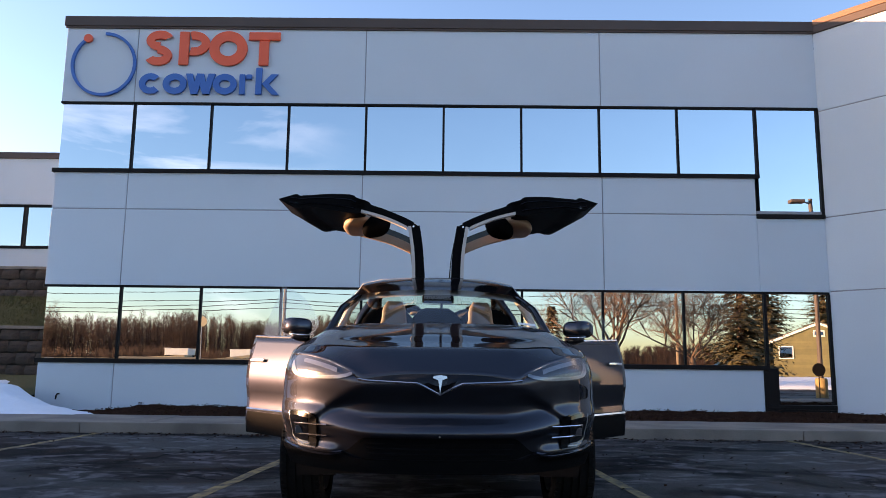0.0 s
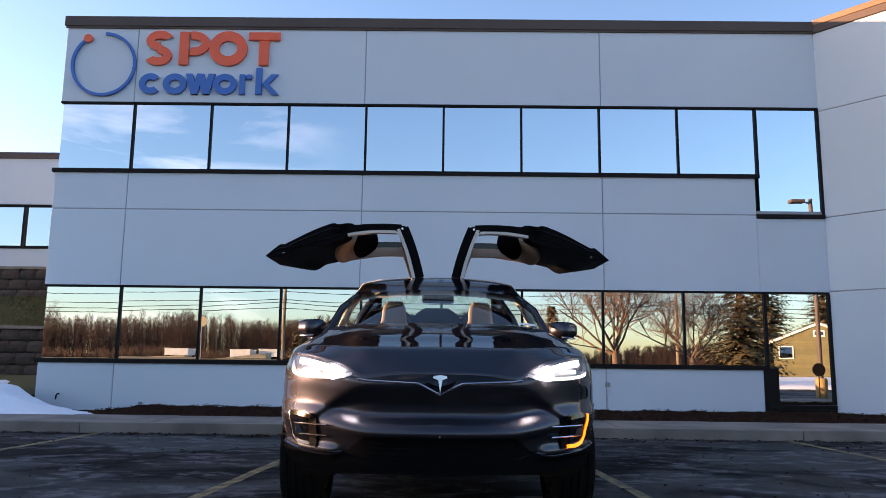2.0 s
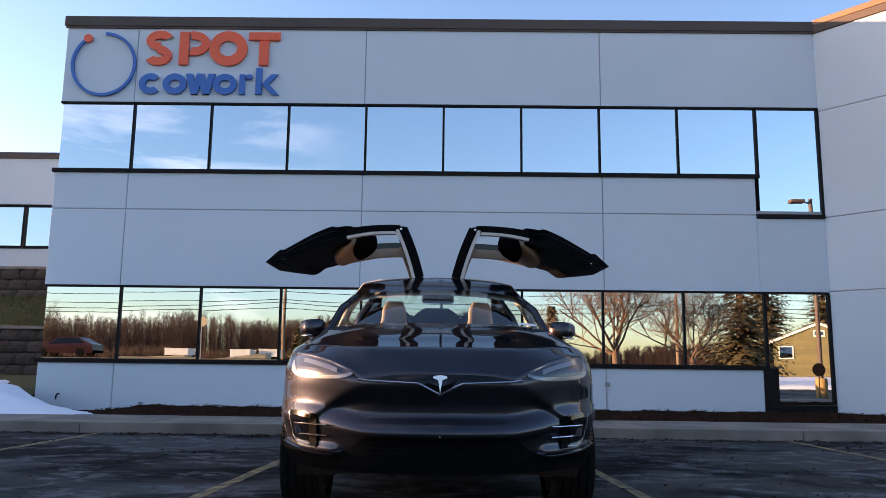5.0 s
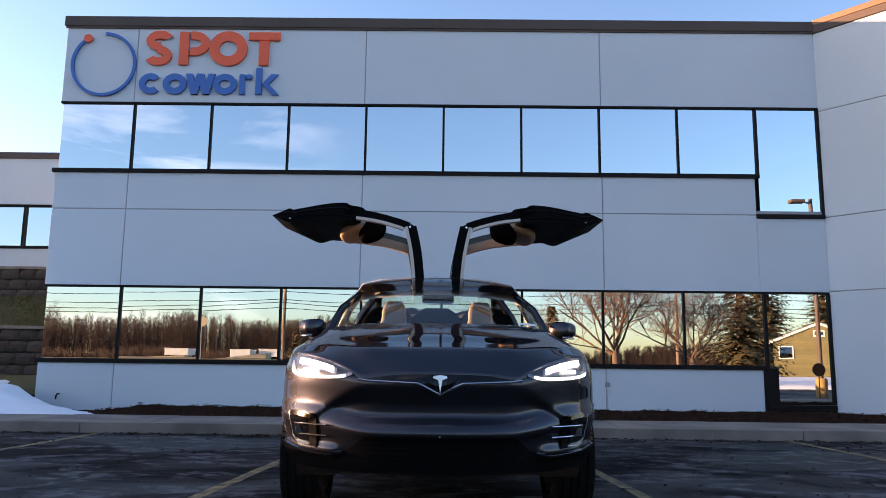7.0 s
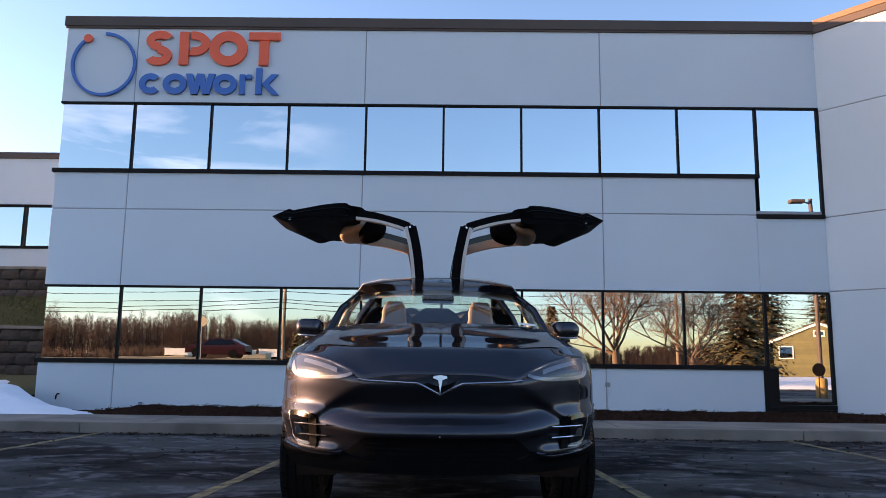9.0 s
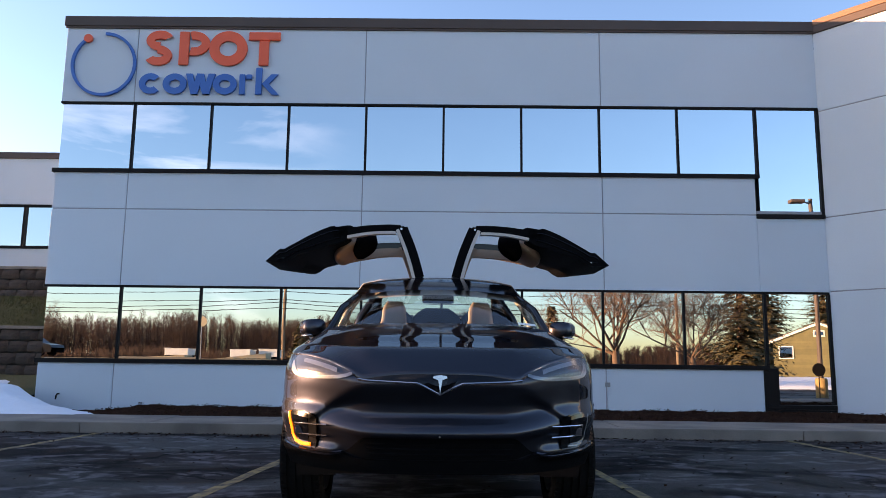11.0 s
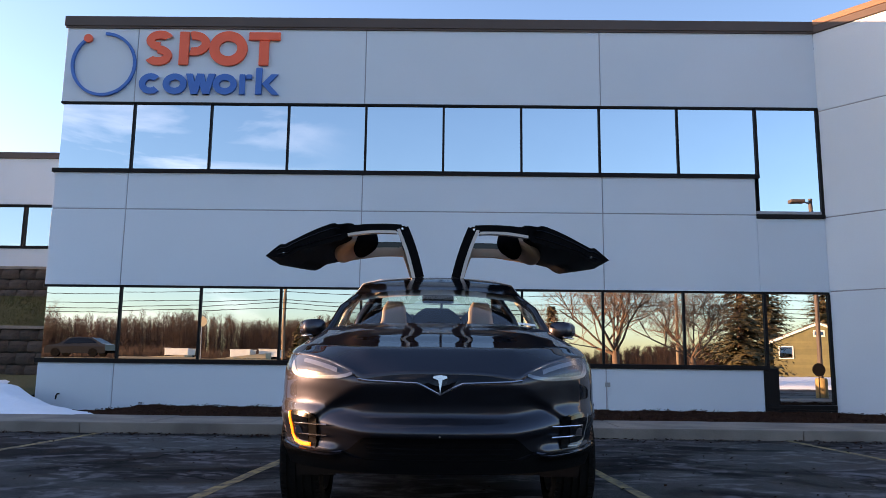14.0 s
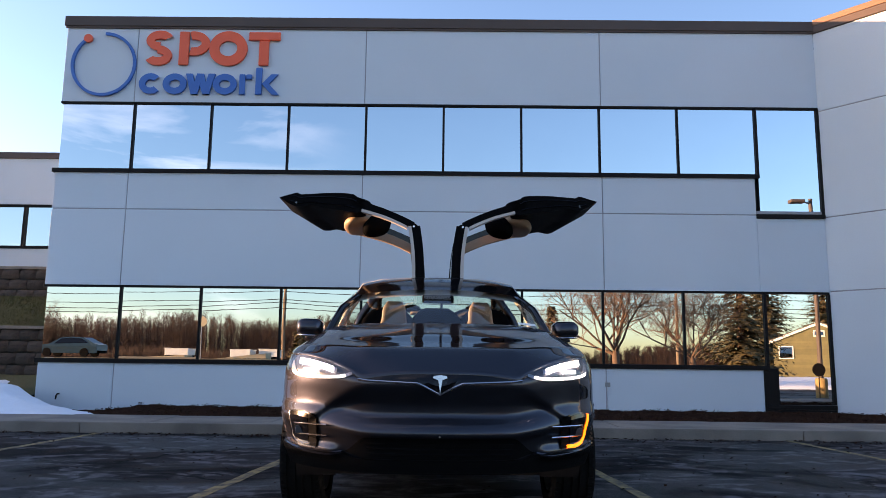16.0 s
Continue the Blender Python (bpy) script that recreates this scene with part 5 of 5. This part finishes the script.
    for j in range(6):
        rows.append([(0.80 * (-1 + 2 * i / 20), 1.36 + 0.09 * j + 0.25 * (-1 + 2 * i / 20) ** 2 * (1 - j / 8), 1.125 + 0.035 * math.sin(math.pi * min(1, j / 4)) - 0.02 * j * (j > 3)) for i in range(21)])
    rows.append([(0.80 * (-1 + 2 * i / 20), 1.88, 0.75) for i in range(21)])
    grid(bm, rows)
    part("dashboard", finish(bm), M["black"], car, "matt black dashboard")
    part("screen", finish(block(-0.15, 0.15, 1.83, 1.85, 0.82, 1.12, 0.01)), M["gloss_black"], car)
    sw = bmesh.new()
    n = 32
    ctr, ax = Vector((0.40, 1.98, 1.05)), Matrix.Rotation(radians(-22), 4, "X")
    tube(sw, [ctr + ax @ Vector((0.185 * math.cos(2 * math.pi * k / n), 0, 0.185 * math.sin(2 * math.pi * k / n))) for k in range(n + 1)], 0.016, 8)
    for a in (0, 180, 270):
        tube(sw, [ctr, ctr + ax @ Vector((0.18 * math.cos(radians(a)), 0, 0.18 * math.sin(radians(a))))], 0.018, 6)
    tube(sw, [ctr, ctr + ax @ Vector((0, -0.3, 0.02))], 0.04, 8)
    part("steering_wheel", finish(sw), M["black"], car, "black steering wheel")
    for x in (-0.39, 0.39):
        seat(car, x, 2.26, 0.52)
    for x in (-0.50, 0.0, 0.50):
        seat(car, x, 3.22, 0.53)
    st = bmesh.new()
    rows = [[(0.60 + 0.14 * i / 4, 1.47 + 0.07 * i / 4 + 0.035 * k, 1.225 + 0.018 * k - 0.008 * i / 4) for i in range(5)] for k in range(2)]
    grid(st, rows)
    part("windscreen_sticker", st, M["trim"], car, "small white windscreen sticker")
    for sg in (1, -1):
        front_door(car, sg)
        wing_door(car, sg)
    return car


def gl(rows):
    bm = bmesh.new()
    grid(bm, rows, True)
    bmesh.ops.recalc_face_normals(bm, faces=bm.faces)
    return finish(bm)


def inner_shell():
    """Floor, firewall and sills of the cabin."""
    bm = bmesh.new()
    box(bm, -0.90, 0.90, 1.2, 4.5, 0.25, 0.36, 0.02)
    box(bm, -0.84, 0.84, 1.30, 1.36, 0.3, 1.10, 0.02)
    box(bm, -0.80, 0.80, 3.9, 4.55, 0.3, 0.95, 0.03)
    for sg in (1, -1):
        box(bm, min(sg * 0.86, sg * 0.95), max(sg * 0.86, sg * 0.95), 1.45, 3.75, 0.23, 0.36, 0.02)
    return bm


MOVERS = {}


def front_door(car, sg):
    hx, hs = 0.93, 1.62
    s0, s1 = 1.61, 2.585
    bm = bmesh.new()
    rows_o, rows_i = [], []
    for i in range(21):
        s = s0 + (s1 - s0) * i / 20
        top = belt(s) - 0.006
        ro, ri = [], []
        for k in range(15):
            z = 0.345 + (top - 0.345) * k / 14
            x = side(s, z)
            ro.append((sg * (x - hx), s - hs, z))
            ri.append((sg * (x - hx - 0.085), s - hs, z))
        rows_o.append(ro), rows_i.append(ri)
    grid(bm, rows_o, sg > 0)
    for a, b in ((rows_o[0], rows_i[0]), (rows_o[-1], rows_i[-1]), ([r[0] for r in rows_o], [r[0] for r in rows_i]), ([r[-1] for r in rows_o], [r[-1] for r in rows_i])):
        grid(bm, [a, b])
    bmesh.ops.remove_doubles(bm, verts=bm.verts, dist=0.0005)
    bmesh.ops.recalc_face_normals(bm, faces=bm.faces)
    door = part("front_door", finish(bm, True), M["paint"], car, "dark grey front door")
    door.matrix_basis = pose(sg * hx, hs, 0)
    bm = bmesh.new()
    grid(bm, rows_i, sg < 0)
    part("door_card", finish(bm), M["cream_leather"], door, "cream door card")
    part("armrest", finish(block(min(sg * -0.15, sg * -0.07), max(sg * -0.15, sg * -0.07), 0.25, 0.8, 0.72, 0.80, 0.02)), M["tan"], door)
    # frameless glass
    bm = bmesh.new()
    rows = []
    for i in range(9):
        s = s0 + 0.10 + (s1 - s0 - 0.12) * i / 8
        f = i / 8
        zt = curve_at(s, [(1.7, 1.24), (1.95, 1.39), (2.25, 1.51), (2.6, 1.60)])
        row = []
        for k in range(6):
            b = k / 5
            zb = belt(s) - 0.03
            z = zb + (zt - zb) * b
            xb = side(s, belt(s)) - 0.045
            xt = curve_at(s, [(1.7, 0.85), (1.95, 0.78), (2.25, 0.715), (2.6, 0.67)])
            row.append((sg * (xb + (xt - xb) * b ** 1.2 - hx), s - hs, z))
        rows.append(row)
    grid(bm, rows, sg > 0)
    part("window_glass", finish(bm), M["screen_glass"], door, "frameless clear side glass").visible_shadow = False
    # bright trim along the sill and the belt
    bm = bmesh.new()
    grid(bm, [[(sg * (side(s, z) - hx + 0.006), s - hs, z) for z in (0.347, 0.40, 0.46, 0.52)] for s in (1.64, 1.9, 2.2, 2.56)], sg > 0)
    part("sill_cladding", finish(bm), M["black"], door, "black plastic sill cladding")
    bm = tube(bmesh.new(), [(sg * (side(s, 0.535) - hx + 0.004), s - hs, 0.535) for s in (1.64, 1.9, 2.2, 2.56)], 0.014, 6)
    part("sill_trim", bm, M["chrome"], door, "bright lower door trim")
    bm = tube(bmesh.new(), [(sg * (side(s, 1.12) - hx - 0.006), s - hs, belt(s) - 0.012) for s in (1.75, 2.0, 2.3, 2.57)], 0.009, 6)
    part("belt_trim", bm, M["chrome"], door)
    part("handle", finish(block(min(sg * 0.045, sg * 0.056), max(sg * 0.045, sg * 0.056), 0.68, 0.90, 0.925, 0.952, 0.004)), M["chrome"], door, "flush chrome handle")
    # mirror: turns about its foot
    bm = bmesh.new()
    rows = []
    for i in range(11):
        t = i / 10
        x = -0.045 + 0.20 * t
        rr = math.sqrt(max(0.0, 1 - (2 * t - 1) ** 6)) if 0 < i < 10 else 0.6
        ring = []
        for k in range(21):
            a = 2 * math.pi * k / 20
            c, s = math.cos(a), math.sin(a)
            ring.append((sg * x, -0.115 * rr * max(c, 0) ** 0.8 + 0.05 * max(-c, 0) ** 0.3 * (1 if rr > 0.5 else 0.6), 0.074 * rr * math.copysign(abs(s) ** 0.6, s) * (1 if s > 0 else 0.8) + 0.028 + 0.004 * t))
        rows.append(ring)
    grid(bm, rows)
    bm.verts.ensure_lookup_table()
    bm.faces.new(bm.verts[:20])
    bm.faces.new(bm.verts[-21:-1])
    bmesh.ops.remove_doubles(bm, verts=bm.verts, dist=0.0005)
    bmesh.ops.recalc_face_normals(bm, faces=bm.faces)
    # foot
    tube(bm, [(sg * -0.05, 0.0, -0.055), (sg * 0.03, -0.005, -0.05), (sg * 0.09, -0.01, -0.03)], [0.032, 0.028, 0.03], 8)
    mirror = part("side_mirror", finish(bm), M["paint"], door, "grey side mirror with bright lower edge")
    part("mirror_edge", finish(tube(bmesh.new(), [(sg * -0.03, -0.06, -0.026), (sg * 0.03, -0.095, -0.030), (sg * 0.10, -0.095, -0.028), (sg * 0.145, -0.05, -0.022)], 0.008, 8)), M["chrome"], mirror, "bright lower edge")
    key = "L" if sg < 0 else "R"
    MOVERS["mirror" + key] = (mirror, sg)
    MOVERS["door" + key] = (door, sg)
    return door


def wing_door(car, sg):
    """Upper leaf hinged on the roof's spine, lower leaf hinged on its edge, both drawn as when raised."""
    d0, d1 = 0.0, 1.12
    top = 0.475

    def leaf(name, pts_out, pts_in, s0, s1, material, parent, label="", back=1.0):
        bm = bmesh.new()
        # towards its rear the leaf narrows, where it clears the wheel arch
        steps = ((s0, 1.0), (s0 + 0.55 * (s1 - s0), 1.0), (s1, back)) if back < 1 else ((s0, 1.0), (s1, 1.0))
        a = [[(sg * u * k, s, v) for u, v in pts_out] for s, k in steps]
        b = [[(sg * u * k, s, v) for u, v in pts_in] for s, k in steps]
        grid(bm, a), grid(bm, b)
        grid(bm, [a[0], b[0]]), grid(bm, [a[-1], b[-1]])
        grid(bm, [[p[0], q[0]] for p, q in zip(a, b)])
        grid(bm, [[p[-1], q[-1]] for p, q in zip(a, b)])
        bmesh.ops.remove_doubles(bm, verts=bm.verts, dist=0.0004)
        bmesh.ops.recalc_face_normals(bm, faces=bm.faces)
        return part(name, bm, material, parent, label)

    # upper leaf: frame rails front and back with dark glass between
    n = 8
    zs = [top * k / n for k in range(n + 1)]
    skin = [(-0.058 - 0.012 * math.sin(math.pi * z / top), z) for z in zs]
    inn = [(0.022 - 0.012 * math.sin(math.pi * z / top), z) for z in zs]
    upper = leaf("wing_upper_leaf", skin, inn, d0, d0 + 0.10, M["black"], car, "gloss black upper leaf of a wing door")
    leaf("rear_rail", skin, inn, d1 - 0.1, d1, M["gloss_black"], upper)
    leaf("leaf_glass", [(u + 0.006, z) for u, z in skin], [(u + 0.016, z) for u, z in skin], d0 + 0.1, d1 - 0.1, M["gloss_black"], upper, "dark roof glass")
    leaf("jamb_trim", [(u, z) for u, z in inn], [(u + 0.03, z) for u, z in inn], d0 - 0.012, d0 + 0.09, M["seal"], upper, "pale jamb trim")
    leaf("jamb_trim", [(u, z) for u, z in inn], [(u + 0.05, z) for u, z in inn], d1 - 0.1, d1 - 0.01, M["tan"], upper)
    bm = tube(bmesh.new(), [(sg * 0.0, d0 + 0.02, top - 0.02), (sg * 0.0, d1, top - 0.02)], 0.045, 10)
    part("hinge_bar", finish(bm), M["black"], upper)
    part("hinge_bolt", tube(bmesh.new(), [(sg * 0.0, d0 + 0.02, top - 0.005), (sg * 0.0, d0 - 0.004, top - 0.005)], 0.010, 10), M["chrome"], upper, "small bright hinge bolt")
    # lower leaf
    SK = [(0.0, 0.035), (0.12, 0.067), (0.30, 0.102), (0.425, 0.119), (0.445, 0.138), (0.50, 0.146), (0.570, 0.153), (0.595, 0.168), (0.64, 0.169), (0.75, 0.153), (0.86, 0.128), (0.96, 0.100), (1.05, 0.076), (1.08, 0.066), (1.115, 0.078), (1.14, 0.066), (1.265, 0.0)]
    us = [1.265 * k / 66 for k in range(67)]
    sk = [(u, curve_at(u, SK)) for u in us]
    IN = [(0.0, -0.03), (0.12, 0.005), (0.30, 0.04), (0.50, 0.055), (0.62, 0.06)]
    frame_in = [(u, curve_at(u, IN)) for u in us if u < 0.63]
    frame_sk = [(u, curve_at(u, SK)) for u in us if u < 0.63]
    body_us = [u for u in us if u > 0.47]
    INB = [(0.45, 0.05), (0.54, 0.010), (0.70, 0.000), (0.88, -0.010), (0.97, -0.012), (1.05, -0.040), (1.12, -0.048), (1.265, 0.0)]
    low = leaf("wing_lower_leaf", [(u, curve_at(u, SK)) for u in body_us], [(u, curve_at(u, INB)) for u in body_us], d0, d1 + 0.05, M["black"], upper, "dark lower leaf of a wing door", 0.90)
    skin_mesh = leaf("outer_skin", [(u, v + 0.006) for u, v in sk if u > 0.47], [(u, v - 0.002) for u, v in sk if u > 0.47], d0 + 0.02, d1 + 0.05, M["paint"], upper, "dark grey outer skin", 0.90)
    pieces = [skin_mesh]
    pieces.append(leaf("window_frame", frame_sk, frame_in, d0, d0 + 0.07, M["black"], upper))
    pieces.append(leaf("window_frame", frame_sk, frame_in, d1 - 0.06, d1 + 0.02, M["gloss_black"], upper))
    pieces.append(leaf("jamb_trim", [(u, v - 0.002) for u, v in frame_in if 0.05 < u < 0.5], [(u, v - 0.028) for u, v in frame_in if 0.05 < u < 0.5], d0 - 0.008, d0 + 0.06, M["seal"], upper, "pale jamb trim"))
    pieces.append(leaf("jamb_trim", [(u, v) for u, v in frame_in], [(u, v - 0.09) for u, v in frame_in], d1 - 0.07, d1, M["tan"], upper))
    # padded door card and a dark pocket on it
    def pad(u, s, v, ru, rs, rv):
        bm = bmesh.new()
        bmesh.ops.create_uvsphere(bm, u_segments=28, v_segments=18, radius=1.0)
        for q in bm.verts:
            q.co = Vector([math.copysign(abs(c) ** 0.75, c) for c in q.co])
            q.co = Vector((sg * (u + ru * q.co.x), s + rs * q.co.y, v + rv * q.co.z - 0.35 * ru * q.co.x * (1 if v > -0.05 else 0.4)))
        bmesh.ops.recalc_face_normals(bm, faces=bm.faces)
        return finish(bm)

    pieces.append(part("door_card", pad(0.535, d0 + 0.60, 0.005, 0.165, 0.38, 0.068), M["tan"], upper, "tan padded door card"))
    pieces.append(part("speaker_pocket", pad(0.375, d0 + 0.42, 0.0, 0.125, 0.20, 0.105), M["carpet"], upper, "black padded pocket"))
    bm = tube(bmesh.new(), [(sg * 1.10, d0 - 0.004, -0.012), (sg * 1.10, d0 + 0.02, -0.012)], 0.010, 8)
    pieces.append(part("latch", bm, M["chrome"], upper, "bright metal latch"))
    for f, r in ((0.30, 0.007), (0.72, 0.005)):
        pts = []
        for k in range(15):
            u = 0.56 + 0.60 * k / 14
            a, b = curve_at(u, INB), curve_at(u, SK)
            pts.append((sg * u, d0 - 0.002, a + (b - a) * f))
        pieces.append(part("seal", tube(bmesh.new(), pts, r, 6), M["gloss_black"], upper, "black rubber seal"))
    for p in pieces:
        p.parent = low
    key = "L" if sg < 0 else "R"
    MOVERS["upper" + key] = (upper, sg)
    MOVERS["lower" + key] = (low, sg)


the_car = build_car()


# ---- passing cars on the road behind ----
def passing_car(label, paint):
    c = thing("passing_car", label, "car", "passing cars")
    bm = bmesh.new()
    prof = [(-2.3, 0.62), (-2.2, 0.82), (-1.3, 0.98), (-0.6, 1.42), (0.2, 1.52), (1.2, 1.46), (2.0, 1.05), (2.3, 0.95), (2.35, 0.5)]
    full = []
    for f, w in ((-1, 0.28), (-1, 0.8), (-1, 9), (1, 9), (1, 0.8), (1, 0.28)):
        row = []
        for x, z in prof:
            zz = min(z, w)
            row.append((x, f * (0.90 if zz < 0.9 else 0.90 - 0.36 * (zz - 0.9)), zz))
        full.append(row)
    grid(bm, full)
    bmesh.ops.recalc_face_normals(bm, faces=bm.faces)
    part("body", bm, paint, c)
    for f in (-1, 1):
        bm = bmesh.new()
        vs = [bm.verts.new((x, f * (0.90 - 0.36 * (z - 0.9) + 0.006), z)) for x, z in ((-0.95, 1.0), (-0.5, 1.36), (0.2, 1.44), (1.1, 1.38), (1.6, 1.05))]
        bm.faces.new(vs)
        part("side_window", bm, M["gloss_black"], c)
        for x in (-1.45, 1.4):
            part("wheel", tube(bmesh.new(), [(x, f * 0.72, 0.33), (x, f * 0.91, 0.33)], 0.33, 18), M["tyre"], c)
    return c


M["car_blue"] = mat("dark_blue_car_paint", (0.02, 0.05, 0.075), rough=0.4, spec=0.1, coat=0.35)
M["car_red"] = mat("dark_red_car_paint", (0.028, 0.007, 0.009), rough=0.4, spec=0.1, coat=0.35)
M["car_grey"] = mat("grey_car_paint", (0.016, 0.018, 0.022), rough=0.4, spec=0.1, coat=0.35)
# label, paint, time at which it passes x = -18 m, speed along x
TRAFFIC = [
    ("dark teal sedan driving past", "car_blue", 3.31, -14.0),
    ("dark red hatchback driving past", "car_red", 4.17, -13.5),
    ("dark grey sedan driving past", "car_grey", 8.20, 16.5),
    ("dark red sedan driving past", "car_red", 9.03, -14.5),
    ("dark grey wagon driving past", "car_grey", 11.70, 17.5),
    ("grey wagon with bright windows driving past", "car_grey", 13.36, -16.0),
    ("dark sedan driving past", "car_blue", 15.32, -16.0),
]


# ---- what moves ----
SWING = [(0.0, 0.01), (0.25, 0.06), (0.5, 0.21), (0.75, 0.47), (1.0, 0.74), (1.25, 0.93), (1.6, 1.0), (2.0, 0.88), (2.25, 0.64), (2.5, 0.35), (2.75, 0.14), (3.0, 0.015), (3.2, -0.01), (3.5, 0.04), (3.75, 0.24), (4.0, 0.50), (4.2, 0.70), (4.5, 0.92), (4.8, 1.0), (5.2, 0.88), (5.7, 0.35), (6.1, 0.04), (6.4, -0.01), (6.6, 0.02), (7.0, 0.27), (7.25, 0.54), (7.5, 0.79), (7.75, 0.94), (8.0, 1.0), (8.25, 0.95), (8.5, 0.81), (8.75, 0.56), (9.0, 0.28), (9.2, 0.12), (9.5, 0.0), (9.8, 0.03), (10.2, 0.27), (10.7, 0.79), (11.0, 0.96), (11.25, 1.0), (11.5, 0.95), (11.75, 0.77), (12.0, 0.50), (12.25, 0.25), (12.5, 0.07), (12.8, 0.0), (13.0, 0.03), (13.25, 0.18), (13.5, 0.40)]
SWING_END = [(13.75, 0.68), (14.0, 0.88), (14.25, 0.98), (14.5, 1.0), (14.75, 0.91), (15.0, 0.72), (15.25, 0.43), (15.5, 0.18), (15.75, 0.04), (16.0, -0.015)]
FOLD = [(0.0, 0.0), (0.9, 0.0), (1.25, 1.0), (1.85, 1.0), (2.3, 0.0), (3.45, 0.0), (3.95, 1.0), (5.2, 1.0), (5.6, 0.0), (6.6, 0.0), (7.05, 1.0), (8.6, 1.0), (9.15, 0.0), (9.9, 0.0), (10.3, 1.0), (11.7, 1.0), (12.35, 0.0), (13.2, 0.0), (13.75, 1.0), (14.95, 1.0), (15.55, 0.0), (16.0, 0.0)]
SHUT = [(0.0, 42.0), (0.1, 41.5), (0.2, 39.0), (0.3, 37.0), (0.4, 34.5), (0.5, 31.0), (0.6, 23.5), (0.7, 11.0), (0.8, 0.0), (1.0, 0.0), (16.0, 0.0)]
GLOW = {
    "TL": [(0.1, 0.2), (0.7, 0.8), (1.5, 1.6), (2.3, 2.4), (3.1, 3.2), (3.9, 4.0), (4.7, 4.8), (5.5, 5.6), (6.3, 6.4), (8.3, 8.4), (9.9, 10.0), (10.9, 11.0), (11.7, 11.8), (12.5, 12.6), (13.3, 13.4), (13.9, 14.0), (14.7, 14.8), (15.5, 15.6)],
    "TR": [(0.1, 0.4), (1.1, 1.2), (1.9, 2.0), (2.7, 2.8), (3.5, 3.6), (4.3, 4.4), (5.1, 5.2), (5.9, 6.0), (6.7, 6.8), (7.9, 8.0), (9.5, 9.6), (11.5, 11.6), (12.3, 12.4), (13.1, 13.2), (13.5, 13.6), (14.3, 14.4), (15.1, 15.2), (15.9, 16.0)],
    "FL": [(0.1, 0.2), (8.3, 8.4), (9.9, 10.0), (11.7, 11.8), (12.5, 12.6), (13.3, 13.4)],
    "FR": [(0.1, 0.2), (7.9, 8.0), (9.5, 9.6), (11.5, 11.6), (12.3, 12.4), (13.1, 13.2)],
    "HL": [(0.5, 0.6), (1.5, 1.6), (1.9, 2.0), (2.9, 3.1), (3.3, 3.5), (4.5, 4.6), (5.3, 5.4), (6.1, 6.2), (7.5, 7.7), (9.1, 9.2), (10.5, 10.6), (11.3, 11.4), (12.1, 12.2), (12.9, 13.0), (13.7, 13.8), (14.7, 14.8), (15.1, 15.2)],
    "HR": [(0.5, 0.6), (1.5, 1.6), (1.9, 2.0), (2.9, 3.0), (3.3, 3.4), (4.5, 4.6), (5.3, 5.4), (6.1, 6.2), (7.1, 7.2), (8.7, 8.8), (10.3, 10.4), (11.1, 11.2), (11.9, 12.0), (12.7, 12.8), (13.7, 13.8), (14.7, 14.8), (15.1, 15.2)],
    "DL": [(0.1, 0.6), (1.3, 2.0), (2.7, 3.5), (4.1, 4.6), (5.3, 5.6), (5.9, 6.3), (6.9, 7.1), (7.5, 7.7), (9.1, 9.2), (10.5, 10.6), (11.3, 11.5), (12.1, 12.3), (12.9, 13.1), (13.5, 13.9), (14.5, 15.3), (15.9, 16.0)],
    "DR": [(0.1, 0.6), (1.3, 2.0), (2.7, 3.5), (4.1, 4.6), (5.3, 5.6), (5.9, 6.3), (6.9, 7.3), (8.7, 8.9), (10.3, 10.4), (11.1, 11.3), (11.9, 12.0), (12.7, 12.9), (13.5, 13.9), (14.5, 15.3), (15.9, 16.0)],
}


def motions():
    swing = SWING + SWING_END
    for key in "LR":
        upper, sg = MOVERS["upper" + key]
        walk(upper, [(t, pose(sg * 0.182, 2.60, 1.697, 0, sg * (5.4 + 14.5 * q), 0)) for t, q in swing])
        lower, sg = MOVERS["lower" + key]
        # raised: the lower leaf points outward, a little upward
        walk(lower, [(t, pose(0, 0, 0.475, 0, sg * (-11.0 - 5.4 + 12.1 * q), 0)) for t, q in swing])
        door, sg = MOVERS["door" + key]
        walk(door, [(t, pose(sg * 0.93, 1.62, 0, 0, 0, -sg * a)) for t, a in SHUT])
        mirror, sg = MOVERS["mirror" + key]
        walk(mirror, [(t, pose(sg * 0.015, 0.17, 1.165, 0, 0, sg * 62 * f)) for t, f in FOLD])
    for key, spans in GLOW.items():
        lamp = LAMPS[key]
        out, back = pose(0, 0, 0), pose(0, 0.07, 0)
        rows = [(0.0, back)]
        for a, b in spans:
            rows += [(a - 2 / 30, back), (a - 1 / 30, out)]
            if b < 16:
                rows += [(b + 1 / 30, out), (b + 2 / 30, back)]
        rows.append((16.0, out if spans[-1][1] >= 16 else back))
        walk(lamp, rows)
    for label, paint, t0, v in TRAFFIC:
        c = passing_car(label, M[paint])
        y = -29.0 if v < 0 else -25.2
        turn = 0 if v < 0 else 180
        rows = []
        for k in range(33):
            t = 0.5 * k
            x = -18 + v * (t - t0)
            slope = (bend(x + 1) - bend(x - 1)) / 2
            rows.append((t, pose(x, y + bend(x), rise(x, y) + 0.02, 0, 0, turn + math.degrees(math.atan(slope)))))
        walk(c, rows)


motions()
